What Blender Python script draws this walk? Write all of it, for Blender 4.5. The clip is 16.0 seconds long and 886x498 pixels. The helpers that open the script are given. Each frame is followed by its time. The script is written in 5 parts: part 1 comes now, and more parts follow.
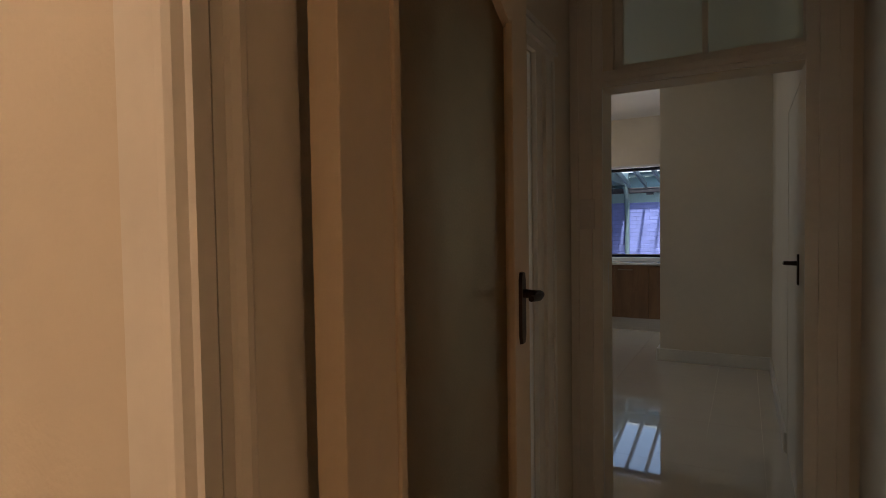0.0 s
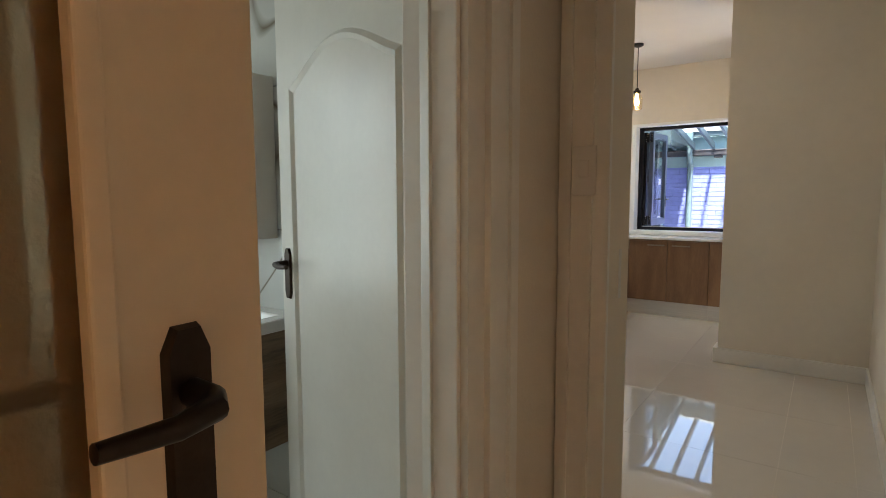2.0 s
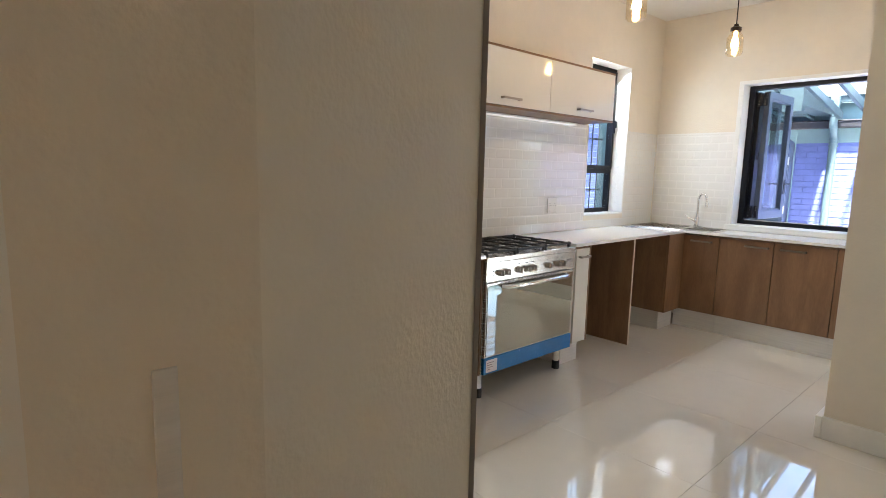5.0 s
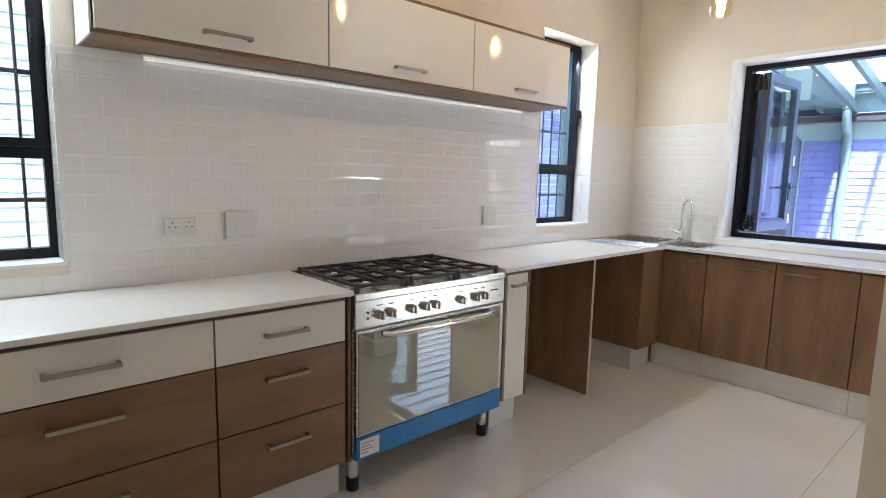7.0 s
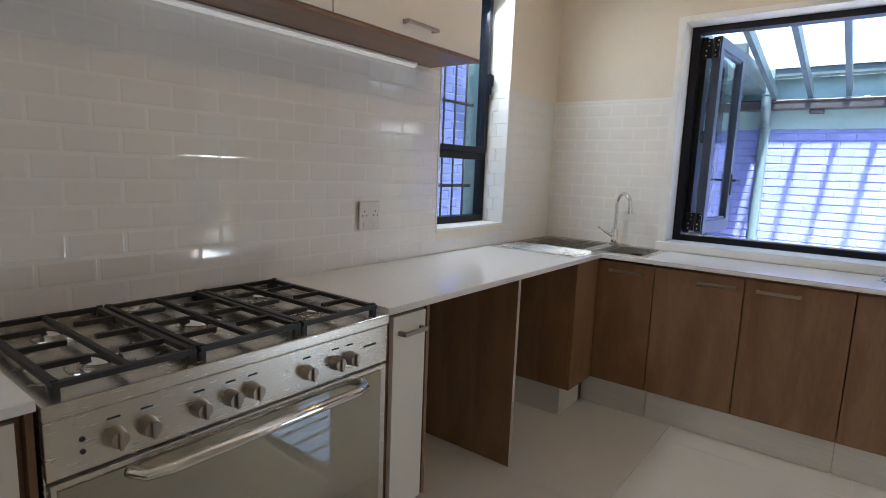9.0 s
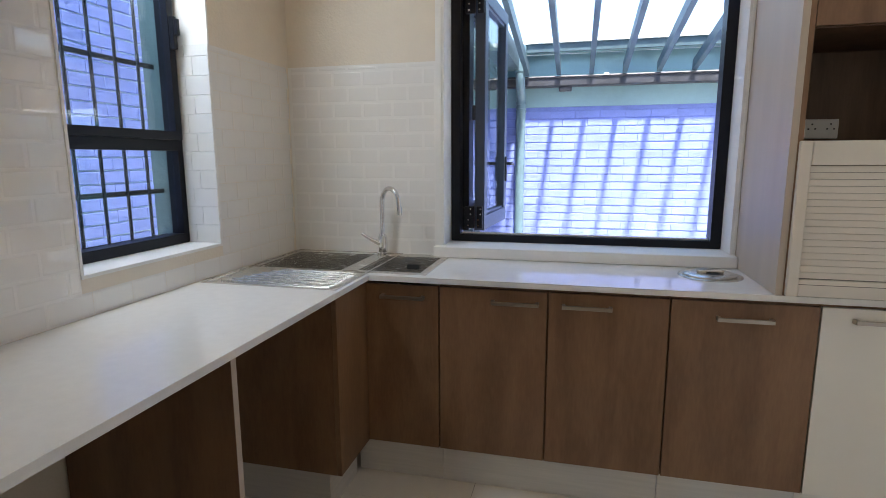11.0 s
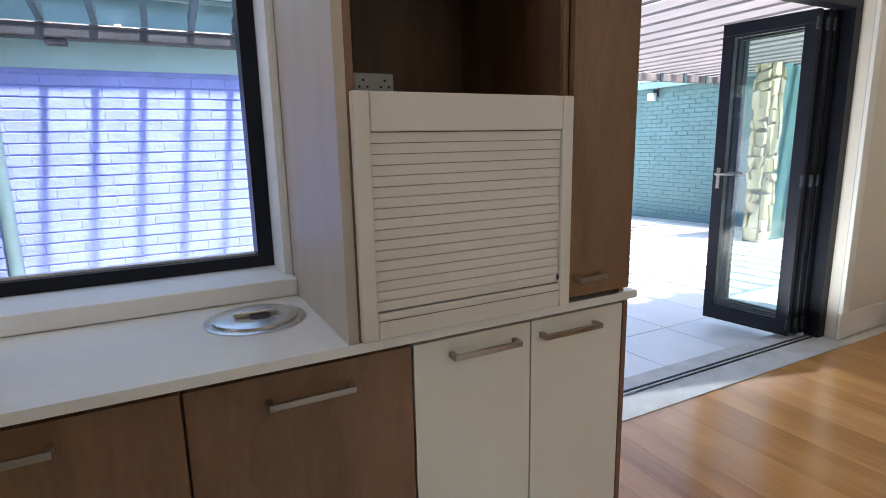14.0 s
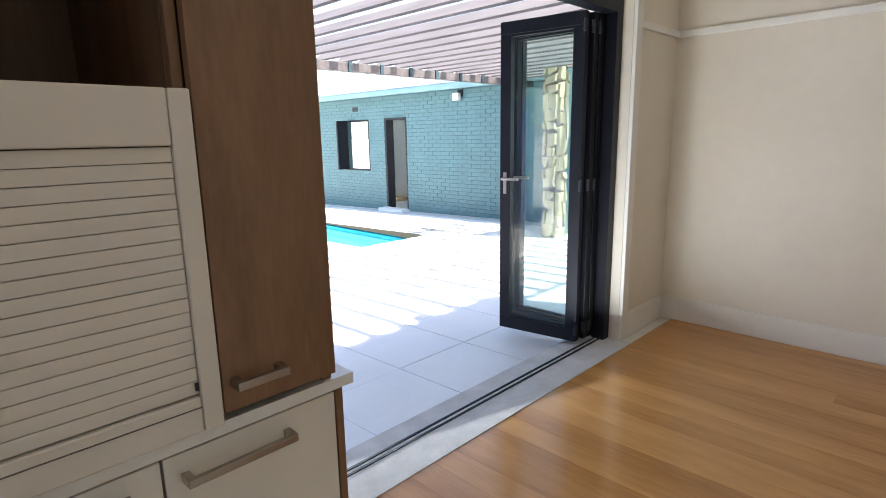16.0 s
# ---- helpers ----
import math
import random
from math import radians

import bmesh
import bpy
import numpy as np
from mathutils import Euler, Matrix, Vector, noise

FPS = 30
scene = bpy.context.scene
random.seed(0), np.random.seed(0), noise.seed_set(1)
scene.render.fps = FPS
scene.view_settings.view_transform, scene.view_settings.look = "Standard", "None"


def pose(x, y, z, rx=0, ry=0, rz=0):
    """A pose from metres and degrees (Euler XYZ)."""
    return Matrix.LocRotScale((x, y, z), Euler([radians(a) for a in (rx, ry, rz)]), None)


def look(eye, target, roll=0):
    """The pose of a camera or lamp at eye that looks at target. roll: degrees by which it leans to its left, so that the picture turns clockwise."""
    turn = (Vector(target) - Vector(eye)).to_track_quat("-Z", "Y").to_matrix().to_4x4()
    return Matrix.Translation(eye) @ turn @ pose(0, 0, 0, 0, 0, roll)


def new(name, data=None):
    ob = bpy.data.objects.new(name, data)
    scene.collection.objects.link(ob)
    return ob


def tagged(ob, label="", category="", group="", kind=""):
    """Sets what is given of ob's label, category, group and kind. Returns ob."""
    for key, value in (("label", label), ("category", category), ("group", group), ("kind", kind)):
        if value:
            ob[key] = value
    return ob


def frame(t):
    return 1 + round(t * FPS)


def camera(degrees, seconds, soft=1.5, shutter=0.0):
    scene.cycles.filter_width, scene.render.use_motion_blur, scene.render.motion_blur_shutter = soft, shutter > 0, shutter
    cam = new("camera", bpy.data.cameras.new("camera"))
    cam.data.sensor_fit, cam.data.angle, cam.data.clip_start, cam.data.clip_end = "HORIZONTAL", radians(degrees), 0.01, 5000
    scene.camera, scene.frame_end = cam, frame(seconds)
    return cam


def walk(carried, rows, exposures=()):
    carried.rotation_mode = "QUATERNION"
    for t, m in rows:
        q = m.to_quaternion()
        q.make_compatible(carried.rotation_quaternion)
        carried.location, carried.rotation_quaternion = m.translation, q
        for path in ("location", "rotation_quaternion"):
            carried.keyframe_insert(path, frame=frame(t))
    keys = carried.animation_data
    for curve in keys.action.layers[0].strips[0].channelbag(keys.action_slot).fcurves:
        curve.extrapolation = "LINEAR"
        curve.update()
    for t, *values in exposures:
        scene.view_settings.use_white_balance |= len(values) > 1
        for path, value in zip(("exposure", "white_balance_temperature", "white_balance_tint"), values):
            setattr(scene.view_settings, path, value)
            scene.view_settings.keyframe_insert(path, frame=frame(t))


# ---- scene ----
cam = camera(78.4, 16.0, 0.9)
PATH = [
    (0, (0.867, 0.476, 1.374), (-0.105, 2.223, 1.306), -0.9),
    (0.5, (0.866, 0.773, 1.384), (-0.108, 2.517, 1.284), -0.9),
    (1, (0.863, 1.048, 1.365), (-0.124, 2.783, 1.241), -0.8),
    (1.5, (0.841, 1.292, 1.363), (-0.194, 2.997, 1.215), -0.9),
    (2, (0.79, 1.539, 1.367), (-0.36, 3.164, 1.177), -0.2),
    (2.5, (0.827, 1.73, 1.351), (-0.48, 3.227, 1.13), 0.2),
    (3, (0.842, 1.969, 1.35), (-0.549, 3.385, 1.107), 0.5),
    (3.5, (0.854, 2.231, 1.367), (-0.587, 3.595, 1.114), 0.7),
    (5.8, (0.629, 3.501, 1.378), (-0.838, 4.831, 1.095), 1.3),
    (6, (0.589, 3.612, 1.358), (-0.878, 4.945, 1.092), 1.3),
    (6.5, (0.52, 3.889, 1.366), (-0.95, 5.218, 1.098), 1.4),
    (7, (0.444, 4.182, 1.364), (-1.033, 5.504, 1.097), 1.3),
    (7.5, (0.3, 4.43, 1.346), (-1.16, 5.77, 1.075), 1.3),
    (8, (0.18, 4.655, 1.338), (-1.257, 6.018, 1.061), 1.2),
    (8.2, (0.087, 4.746, 1.328), (-1.312, 6.148, 1.05), 1.4),
    (10.3, (-0.526, 5.615, 1.342), (-1.299, 7.433, 1.031), 0.9),
    (10.5, (-0.521, 5.735, 1.344), (-1.211, 7.587, 1.034), 0.3),
    (11, (-0.575, 5.957, 1.36), (-1.047, 7.872, 1.032), -0.2),
    (11.5, (-0.556, 6.176, 1.337), (-0.785, 8.136, 1.011), -0.5),
    (12, (-0.533, 6.374, 1.321), (-0.492, 8.344, 0.979), -0.7),
    (12.5, (-0.5, 6.54, 1.31), (-0.217, 8.489, 0.965), -0.9),
    (13, (-0.435, 6.694, 1.296), (0.085, 8.592, 0.938), -1.2),
    (13.5, (-0.342, 6.828, 1.299), (0.39, 8.652, 0.927), -1.3),
    (14, (-0.232, 6.917, 1.312), (0.675, 8.657, 0.926), -1.2),
    (14.5, (-0.109, 6.977, 1.317), (0.956, 8.625, 0.924), -1.3),
    (15, (0.016, 7.043, 1.327), (1.221, 8.59, 0.931), -1.3),
    (15.2, (0.072, 7.082, 1.331), (1.322, 8.588, 0.921), -1.2),
    (15.5, (0.197, 7.137, 1.321), (1.521, 8.577, 0.906), -0.5),
    (16, (0.343, 7.145, 1.342), (1.738, 8.519, 0.934), -1.0),
]
EXPOSURES = [(0.0, 0.95, 6550, 10), (0.5, 1.5, 6850, 10), (1.0, 2.1, 6950, 10), (2.0, 2.5, 6850, 10), (3.5, 2.65, 6650, 10), (6.0, 3.35, 6300, 10), (7.0, 3.05, 6200, 10), (8.0, 2.7, 6200, 10), (10.5, 2.05, 6200, 10), (11.5, 2.45, 6350, 10), (12.0, 2.65, 6350, 10), (12.5, 2.45, 6350, 10), (13.5, 2.05, 6300, 10), (14.5, 2.0, 6400, 10), (16.0, 1.85, 6550, 10)]
walk(cam, [(t, look(eye, target, roll)) for t, eye, target, roll in PATH], EXPOSURES)

# ---- sky, sun and added fill lamps in the openings ----
world = bpy.data.worlds.new("sky")
scene.world = world
world.use_nodes = True
_n = world.node_tree.nodes
_sky = _n.new("ShaderNodeTexSky")
_sky.sky_type = "NISHITA"
_sky.sun_disc = False
_sky.sun_elevation = radians(68)
_sky.sun_rotation = radians(165)
_n["Background"].inputs["Strength"].default_value = 0.15
world.node_tree.links.new(_sky.outputs["Color"], _n["Background"].inputs["Color"])
_sun = bpy.data.lights.new("sun", "SUN")
_sun.energy, _sun.angle, _sun.color = 4.8, radians(2.6), (1.0, 0.95, 0.88)
sun_lamp = new("sun", _sun)
sun_lamp.matrix_world = look((1.2, -3.9, 10), (0, 0, 0))


def daylight_fill(name, eye, target, w, h, watts):
    """An area lamp added in an opening, standing in for the daylight that comes in there."""
    a = bpy.data.lights.new(name, "AREA")
    a.shape, a.size, a.size_y, a.energy, a.color = "RECTANGLE", w, h, watts, (0.86, 0.94, 1.0)
    new(name, a).matrix_world = look(eye, target)


daylight_fill("window_light_south", (-2.09, 4.14, 2.28), (-0.4, 4.6, 0.3), 0.58, 0.22, 2.1)
daylight_fill("window_light_west", (-2.09, 7.53, 2.28), (-0.4, 7.3, 0.3), 0.58, 0.22, 2.2)
# added low lamp facing up, for light bounced in off the sunlit patio
daylight_fill("patio_bounce_fill", (2.2, 8.90, 0.07), (2.0, 8.15, 2.2), 1.9, 0.3, 13.0)
daylight_fill("bathroom_window_light", (-2.10, 1.95, 1.45), (0, 1.95, 1.2), 0.75, 1.3, 2.4)


# ---- materials ----
def nodes_of(name):
    m = bpy.data.materials.new(name)
    m.use_nodes = True
    return m, m.node_tree.nodes, m.node_tree.links, m.node_tree.nodes["Principled BSDF"]


def mat(name, base, rough=0.5, metal=0.0, var=0.08, scale=5.0, bump=0.0, bscale=60.0, stretch=(1, 1, 1), coat=0.0, rvar=0.1, rand=0.0, spec=0.5):
    """Painted, plastic, metal or stone surface: colour varies at two scales, gloss varies, fine relief."""
    m, n, l, b = nodes_of(name)
    geo = n.new("ShaderNodeNewGeometry")
    mp = n.new("ShaderNodeMapping")
    mp.inputs["Scale"].default_value = stretch
    l.new(geo.outputs["Position"], mp.inputs["Vector"])
    big = n.new("ShaderNodeTexNoise")
    big.inputs["Scale"].default_value = scale
    big.inputs["Detail"].default_value = 3
    fine = n.new("ShaderNodeTexNoise")
    fine.inputs["Scale"].default_value = scale * 9
    fine.inputs["Detail"].default_value = 4
    for t in (big, fine):
        l.new(mp.outputs["Vector"], t.inputs["Vector"])
    add = n.new("ShaderNodeMath")
    add.operation = "MULTIPLY_ADD"
    add.inputs[1].default_value = 0.4
    l.new(fine.outputs["Fac"], add.inputs[0])
    l.new(big.outputs["Fac"], add.inputs[2])
    last = add.outputs[0]
    if rand:
        inf = n.new("ShaderNodeObjectInfo")
        isl = n.new("ShaderNodeNewGeometry")
        both = n.new("ShaderNodeMath")
        both.operation = "ADD"
        l.new(inf.outputs["Random"], both.inputs[0])
        l.new(isl.outputs["Random Per Island"], both.inputs[1])
        fr = n.new("ShaderNodeMath")
        fr.operation = "FRACT"
        l.new(both.outputs[0], fr.inputs[0])
        ad2 = n.new("ShaderNodeMath")
        ad2.operation = "MULTIPLY_ADD"
        ad2.inputs[1].default_value = rand
        l.new(fr.outputs[0], ad2.inputs[0])
        l.new(last, ad2.inputs[2])
        last = ad2.outputs[0]
    mr = n.new("ShaderNodeMapRange")
    mr.inputs["From Min"].default_value = 0.45
    mr.inputs["From Max"].default_value = 0.95 + rand
    mr.inputs["To Min"].default_value = 1 - var
    mr.inputs["To Max"].default_value = 1 + var
    l.new(last, mr.inputs["Value"])
    mul = n.new("ShaderNodeMix")
    mul.data_type = "RGBA"
    mul.blend_type = "MULTIPLY"
    mul.inputs["Factor"].default_value = 1
    mul.inputs["A"].default_value = (*base, 1)
    l.new(mr.outputs["Result"], mul.inputs["B"])
    l.new(mul.outputs["Result"], b.inputs["Base Color"])
    rr = n.new("ShaderNodeMapRange")
    rr.inputs["From Min"].default_value, rr.inputs["From Max"].default_value = 0.3, 0.7
    rr.inputs["To Min"].default_value = max(0.02, rough * (1 - rvar))
    rr.inputs["To Max"].default_value = min(1, rough * (1 + rvar))
    l.new(fine.outputs["Fac"], rr.inputs["Value"])
    l.new(rr.outputs["Result"], b.inputs["Roughness"])
    b.inputs["Metallic"].default_value = metal
    b.inputs["Specular IOR Level"].default_value = spec
    b.inputs["Coat Weight"].default_value = coat
    b.inputs["Coat Roughness"].default_value = 0.06
    if bump:
        bn = n.new("ShaderNodeTexNoise")
        bn.inputs["Scale"].default_value = bscale
        bn.inputs["Detail"].default_value = 3
        l.new(mp.outputs["Vector"], bn.inputs["Vector"])
        bp = n.new("ShaderNodeBump")
        bp.inputs["Strength"].default_value = bump
        bp.inputs["Distance"].default_value = 0.01
        l.new(bn.outputs["Fac"], bp.inputs["Height"])
        l.new(bp.outputs["Normal"], b.inputs["Normal"])
    return m


def wood(name, dark, light, rough, stretch, scale=3.0, knots=False, rand=0.0):
    """Wood grain drawn out along one axis, with broader tone bands and pores."""
    m, n, l, b = nodes_of(name)
    geo = n.new("ShaderNodeNewGeometry")
    inf = n.new("ShaderNodeObjectInfo")
    sh = n.new("ShaderNodeVectorMath")
    sh.operation = "SCALE"
    sh.inputs[0].default_value = (3.1, 5.7, 2.3)
    l.new(inf.outputs["Random"], sh.inputs["Scale"])
    ad = n.new("ShaderNodeVectorMath")
    ad.operation = "ADD"
    l.new(geo.outputs["Position"], ad.inputs[0])
    l.new(sh.outputs["Vector"], ad.inputs[1])
    mp = n.new("ShaderNodeMapping")
    mp.inputs["Scale"].default_value = stretch
    l.new(ad.outputs["Vector"], mp.inputs["Vector"])
    a = n.new("ShaderNodeTexNoise")
    a.inputs["Scale"].default_value, a.inputs["Detail"].default_value, a.inputs["Distortion"].default_value = scale, 6, 0.6
    c = n.new("ShaderNodeTexNoise")
    c.inputs["Scale"].default_value, c.inputs["Detail"].default_value = scale * 14, 3
    l.new(mp.outputs["Vector"], a.inputs["Vector"])
    l.new(mp.outputs["Vector"], c.inputs["Vector"])
    mx = n.new("ShaderNodeMath")
    mx.operation = "MULTIPLY_ADD"
    mx.inputs[1].default_value = 0.35
    l.new(c.outputs["Fac"], mx.inputs[0])
    l.new(a.outputs["Fac"], mx.inputs[2])
    if rand:
        m2 = n.new("ShaderNodeMath")
        m2.operation = "MULTIPLY_ADD"
        m2.inputs[1].default_value = rand
        l.new(inf.outputs["Random"], m2.inputs[0])
        l.new(mx.outputs[0], m2.inputs[2])
        mx = m2
    r = n.new("ShaderNodeValToRGB")
    r.color_ramp.elements[0].position, r.color_ramp.elements[0].color = 0.42, (*dark, 1)
    r.color_ramp.elements[1].position, r.color_ramp.elements[1].color = 0.95 + rand * 0.6, (*light, 1)
    l.new(mx.outputs[0], r.inputs["Fac"])
    l.new(r.outputs["Color"], b.inputs["Base Color"])
    b.inputs["Roughness"].default_value = rough
    bp = n.new("ShaderNodeBump")
    bp.inputs["Strength"].default_value, bp.inputs["Distance"].default_value = 0.12, 0.002
    l.new(c.outputs["Fac"], bp.inputs["Height"])
    l.new(bp.outputs["Normal"], b.inputs["Normal"])
    return m


def marble(name, base, vein, rough, scale=0.75):
    """White porcelain with long wandering grey veins."""
    m, n, l, b = nodes_of(name)
    geo = n.new("ShaderNodeNewGeometry")
    mp = n.new("ShaderNodeMapping")
    mp0 = n.new("ShaderNodeMapping")
    mp0.inputs["Rotation"].default_value = (0.85, 0.5, 0.1)
    l.new(geo.outputs["Position"], mp0.inputs["Vector"])
    l.new(mp0.outputs["Vector"], mp.inputs["Vector"])
    def ridge(sc, dist, width, shift):
        """Thin wandering line where a slow noise crosses its middle value."""
        t = n.new("ShaderNodeTexNoise")
        t.inputs["Scale"].default_value, t.inputs["Detail"].default_value, t.inputs["Distortion"].default_value = sc, 0.6, dist
        o = n.new("ShaderNodeVectorMath")
        o.operation = "ADD"
        o.inputs[1].default_value = (shift, shift * 0.7, shift * 1.3)
        l.new(mp.outputs["Vector"], o.inputs[0])
        l.new(o.outputs["Vector"], t.inputs["Vector"])
        a = n.new("ShaderNodeMath")
        a.operation = "SUBTRACT"
        a.inputs[1].default_value = 0.5
        l.new(t.outputs["Fac"], a.inputs[0])
        b2 = n.new("ShaderNodeMath")
        b2.operation = "ABSOLUTE"
        l.new(a.outputs[0], b2.inputs[0])
        m3 = n.new("ShaderNodeMapRange")
        m3.inputs["From Min"].default_value, m3.inputs["From Max"].default_value = 0.0, width
        m3.inputs["To Min"].default_value, m3.inputs["To Max"].default_value = 1.0, 0.0
        l.new(b2.outputs[0], m3.inputs["Value"])
        return m3.outputs["Result"]
    mp.inputs["Scale"].default_value = (0.8, 0.32, 2.2)
    v1, v2 = ridge(scale, 0.0, 0.018, 3.0), ridge(scale * 1.3, 0.0, 0.008, 8.3)
    mk = n.new("ShaderNodeTexNoise")
    mk.inputs["Scale"].default_value = 1.7
    l.new(geo.outputs["Position"], mk.inputs["Vector"])
    mx = n.new("ShaderNodeMath")
    mx.operation = "MAXIMUM"
    l.new(v1, mx.inputs[0])
    l.new(v2, mx.inputs[1])
    mm = n.new("ShaderNodeMapRange")
    mm.inputs["From Min"].default_value, mm.inputs["From Max"].default_value = 0.38, 0.52
    l.new(mk.outputs["Fac"], mm.inputs["Value"])
    vv = n.new("ShaderNodeMath")
    vv.operation = "MULTIPLY"
    l.new(mx.outputs[0], vv.inputs[0])
    l.new(mm.outputs["Result"], vv.inputs[1])
    r = n.new("ShaderNodeMix")
    r.data_type = "RGBA"
    r.inputs["A"].default_value = (*base, 1)
    r.inputs["B"].default_value = (*vein, 1)
    l.new(vv.outputs[0], r.inputs["Factor"])
    cl = n.new("ShaderNodeTexNoise")
    cl.inputs["Scale"].default_value, cl.inputs["Detail"].default_value = 2.5, 5
    l.new(geo.outputs["Position"], cl.inputs["Vector"])
    mr = n.new("ShaderNodeMapRange")
    mr.inputs["From Min"].default_value, mr.inputs["From Max"].default_value = 0.35, 0.7
    mr.inputs["To Min"].default_value, mr.inputs["To Max"].default_value = 0.9, 1.03
    l.new(cl.outputs["Fac"], mr.inputs["Value"])
    mul = n.new("ShaderNodeMix")
    mul.data_type, mul.blend_type = "RGBA", "MULTIPLY"
    mul.inputs["Factor"].default_value = 1
    l.new(r.outputs["Result"], mul.inputs["A"])
    l.new(mr.outputs["Result"], mul.inputs["B"])
    l.new(mul.outputs["Result"], b.inputs["Base Color"])
    b.inputs["Roughness"].default_value = rough
    return m


def glass(name, tint=(1, 1, 1), rough=0.0, gloss=0.12):
    """Thin pane: clear through, with a faint mirror image on it."""
    m, n, l, b = nodes_of(name)
    n.remove(b)
    out = n["Material Output"]
    if rough:
        t = n.new("ShaderNodeBsdfRefraction")
        t.inputs["Roughness"].default_value = rough
        t.inputs["IOR"].default_value = 1.02
    else:
        t = n.new("ShaderNodeBsdfTransparent")
    t.inputs["Color"].default_value = (*tint, 1)
    g = n.new("ShaderNodeBsdfGlossy")
    g.inputs["Roughness"].default_value = 0.02 + rough * 0.3
    lw = n.new("ShaderNodeLayerWeight")
    pw = n.new("ShaderNodeMath")
    pw.operation = "POWER"
    pw.inputs[1].default_value = 4.0
    l.new(lw.outputs["Facing"], pw.inputs[0])
    f = n.new("ShaderNodeMath")
    f.operation = "MULTIPLY_ADD"
    f.inputs[1].default_value, f.inputs[2].default_value = 0.45, gloss * 0.35
    l.new(pw.outputs[0], f.inputs[0])
    x = n.new("ShaderNodeMixShader")
    l.new(f.outputs[0], x.inputs["Fac"])
    l.new(t.outputs["BSDF"], x.inputs[1])
    l.new(g.outputs["BSDF"], x.inputs[2])
    l.new(x.outputs["Shader"], out.inputs["Surface"])
    return m


def glow(name, colour, strength):
    m, n, l, b = nodes_of(name)
    b.inputs["Base Color"].default_value = (*colour, 1)
    b.inputs["Emission Color"].default_value = (*colour, 1)
    b.inputs["Emission Strength"].default_value = strength
    return m


CREAM = mat("cream_wall_paint", (0.77, 0.70, 0.59), 0.55, var=0.05, scale=1.6, bump=0.15, bscale=90)
CEIL = mat("white_ceiling_paint", (0.82, 0.79, 0.74), 0.8, var=0.03, scale=1.2, bump=0.1, bscale=50)
TRIMW = mat("white_gloss_trim", (0.83, 0.80, 0.74), 0.32, var=0.05, scale=4, bump=0.05, bscale=30)
GREYSTRIP = mat("grey_corner_strip", (0.24, 0.21, 0.19), 0.45, var=0.1)
WHITEREV = mat("white_plaster_reveal", (0.84, 0.83, 0.80), 0.6, var=0.04, bump=0.1)
FLOORT = mat("polished_cream_porcelain", (0.74, 0.69, 0.61), 0.03, var=0.04, scale=1.3, rvar=0.4, rand=0.02, coat=1.0)
FLOORT.node_tree.nodes["Principled BSDF"].inputs["Coat Roughness"].default_value = 0.015
GROUT = mat("beige_grout", (0.71, 0.66, 0.58), 0.85, var=0.1, scale=10)
METRO = mat("white_glazed_tile", (0.85, 0.835, 0.80), 0.06, var=0.02, scale=3, bump=0.04, bscale=14, coat=0.2, rand=0.02)
TGROUT = mat("white_grout", (0.85, 0.835, 0.80), 0.6, var=0.03)
QUARTZ = mat("white_quartz_top", (0.83, 0.82, 0.79), 0.12, var=0.03, scale=30, rvar=0.2)
OAK = wood("brown_oak_laminate", (0.155, 0.080, 0.040), (0.285, 0.160, 0.084), 0.42, (5, 5, 0.9), 1.8)
OAKH = wood("brown_oak_laminate_flat_grain", (0.155, 0.080, 0.040), (0.285, 0.160, 0.084), 0.42, (5, 0.9, 5), 1.8)
TAUPE = mat("taupe_board", (0.52, 0.44, 0.36), 0.45, var=0.06, scale=3, stretch=(4, 4, 0.6))
# darker copy of the cabinet oak: the niche's shade is in its colour
SHADEIN = wood("shaded_oak_inside", (0.07, 0.038, 0.02), (0.16, 0.09, 0.05), 0.55, (7, 7, 0.7), 2.2)
WHITEG = mat("white_gloss_lacquer", (0.80, 0.77, 0.70), 0.06, var=0.02, scale=2, coat=0.5)
SHUT = mat("white_shutter_plastic", (0.72, 0.67, 0.60), 0.4, var=0.03, scale=3)
KICK = mat("brushed_aluminium_kick", (0.74, 0.72, 0.69), 0.34, 0.35, var=0.06, scale=4, stretch=(1, 1, 20))
STEEL = mat("brushed_steel", (0.65, 0.625, 0.58), 0.27, 0.9, var=0.006, scale=3, stretch=(1, 1, 8), rvar=0.02)
STEELH = mat("brushed_nickel_handle", (0.40, 0.355, 0.31), 0.28, 1.0, var=0.03, scale=2, rvar=0.02)
CHROME = mat("chrome", (0.82, 0.82, 0.82), 0.06, 1.0, var=0.02, scale=20)
IRON = mat("black_cast_iron", (0.02, 0.02, 0.021), 0.5, var=0.2, scale=20, bump=0.2, bscale=200)
BLACKR = mat("black_rubber", (0.02, 0.02, 0.02), 0.7, var=0.1)
OVENG = mat("mirror_tinted_oven_glass", (0.42, 0.41, 0.35), 0.012, 0.85, var=0.03, rvar=0.02)
BLUEF = mat("blue_protective_film", (0.02, 0.20, 0.50), 0.25, var=0.12, scale=6, coat=0.3)
PAPER = mat("white_sticker_paper", (0.75, 0.75, 0.75), 0.6, var=0.04)
ALU = mat("charcoal_aluminium", (0.009, 0.010, 0.015), 0.40, var=0.15, scale=8, spec=0.25)
# own colour of the yard door; on the window leaf, charcoal painted as lit
ALUB = mat("blue_grey_door_and_lit_aluminium", (0.065, 0.09, 0.14), 0.4, var=0.1, scale=8)
BAR = mat("dark_steel_bar", (0.03, 0.035, 0.045), 0.5, var=0.15)
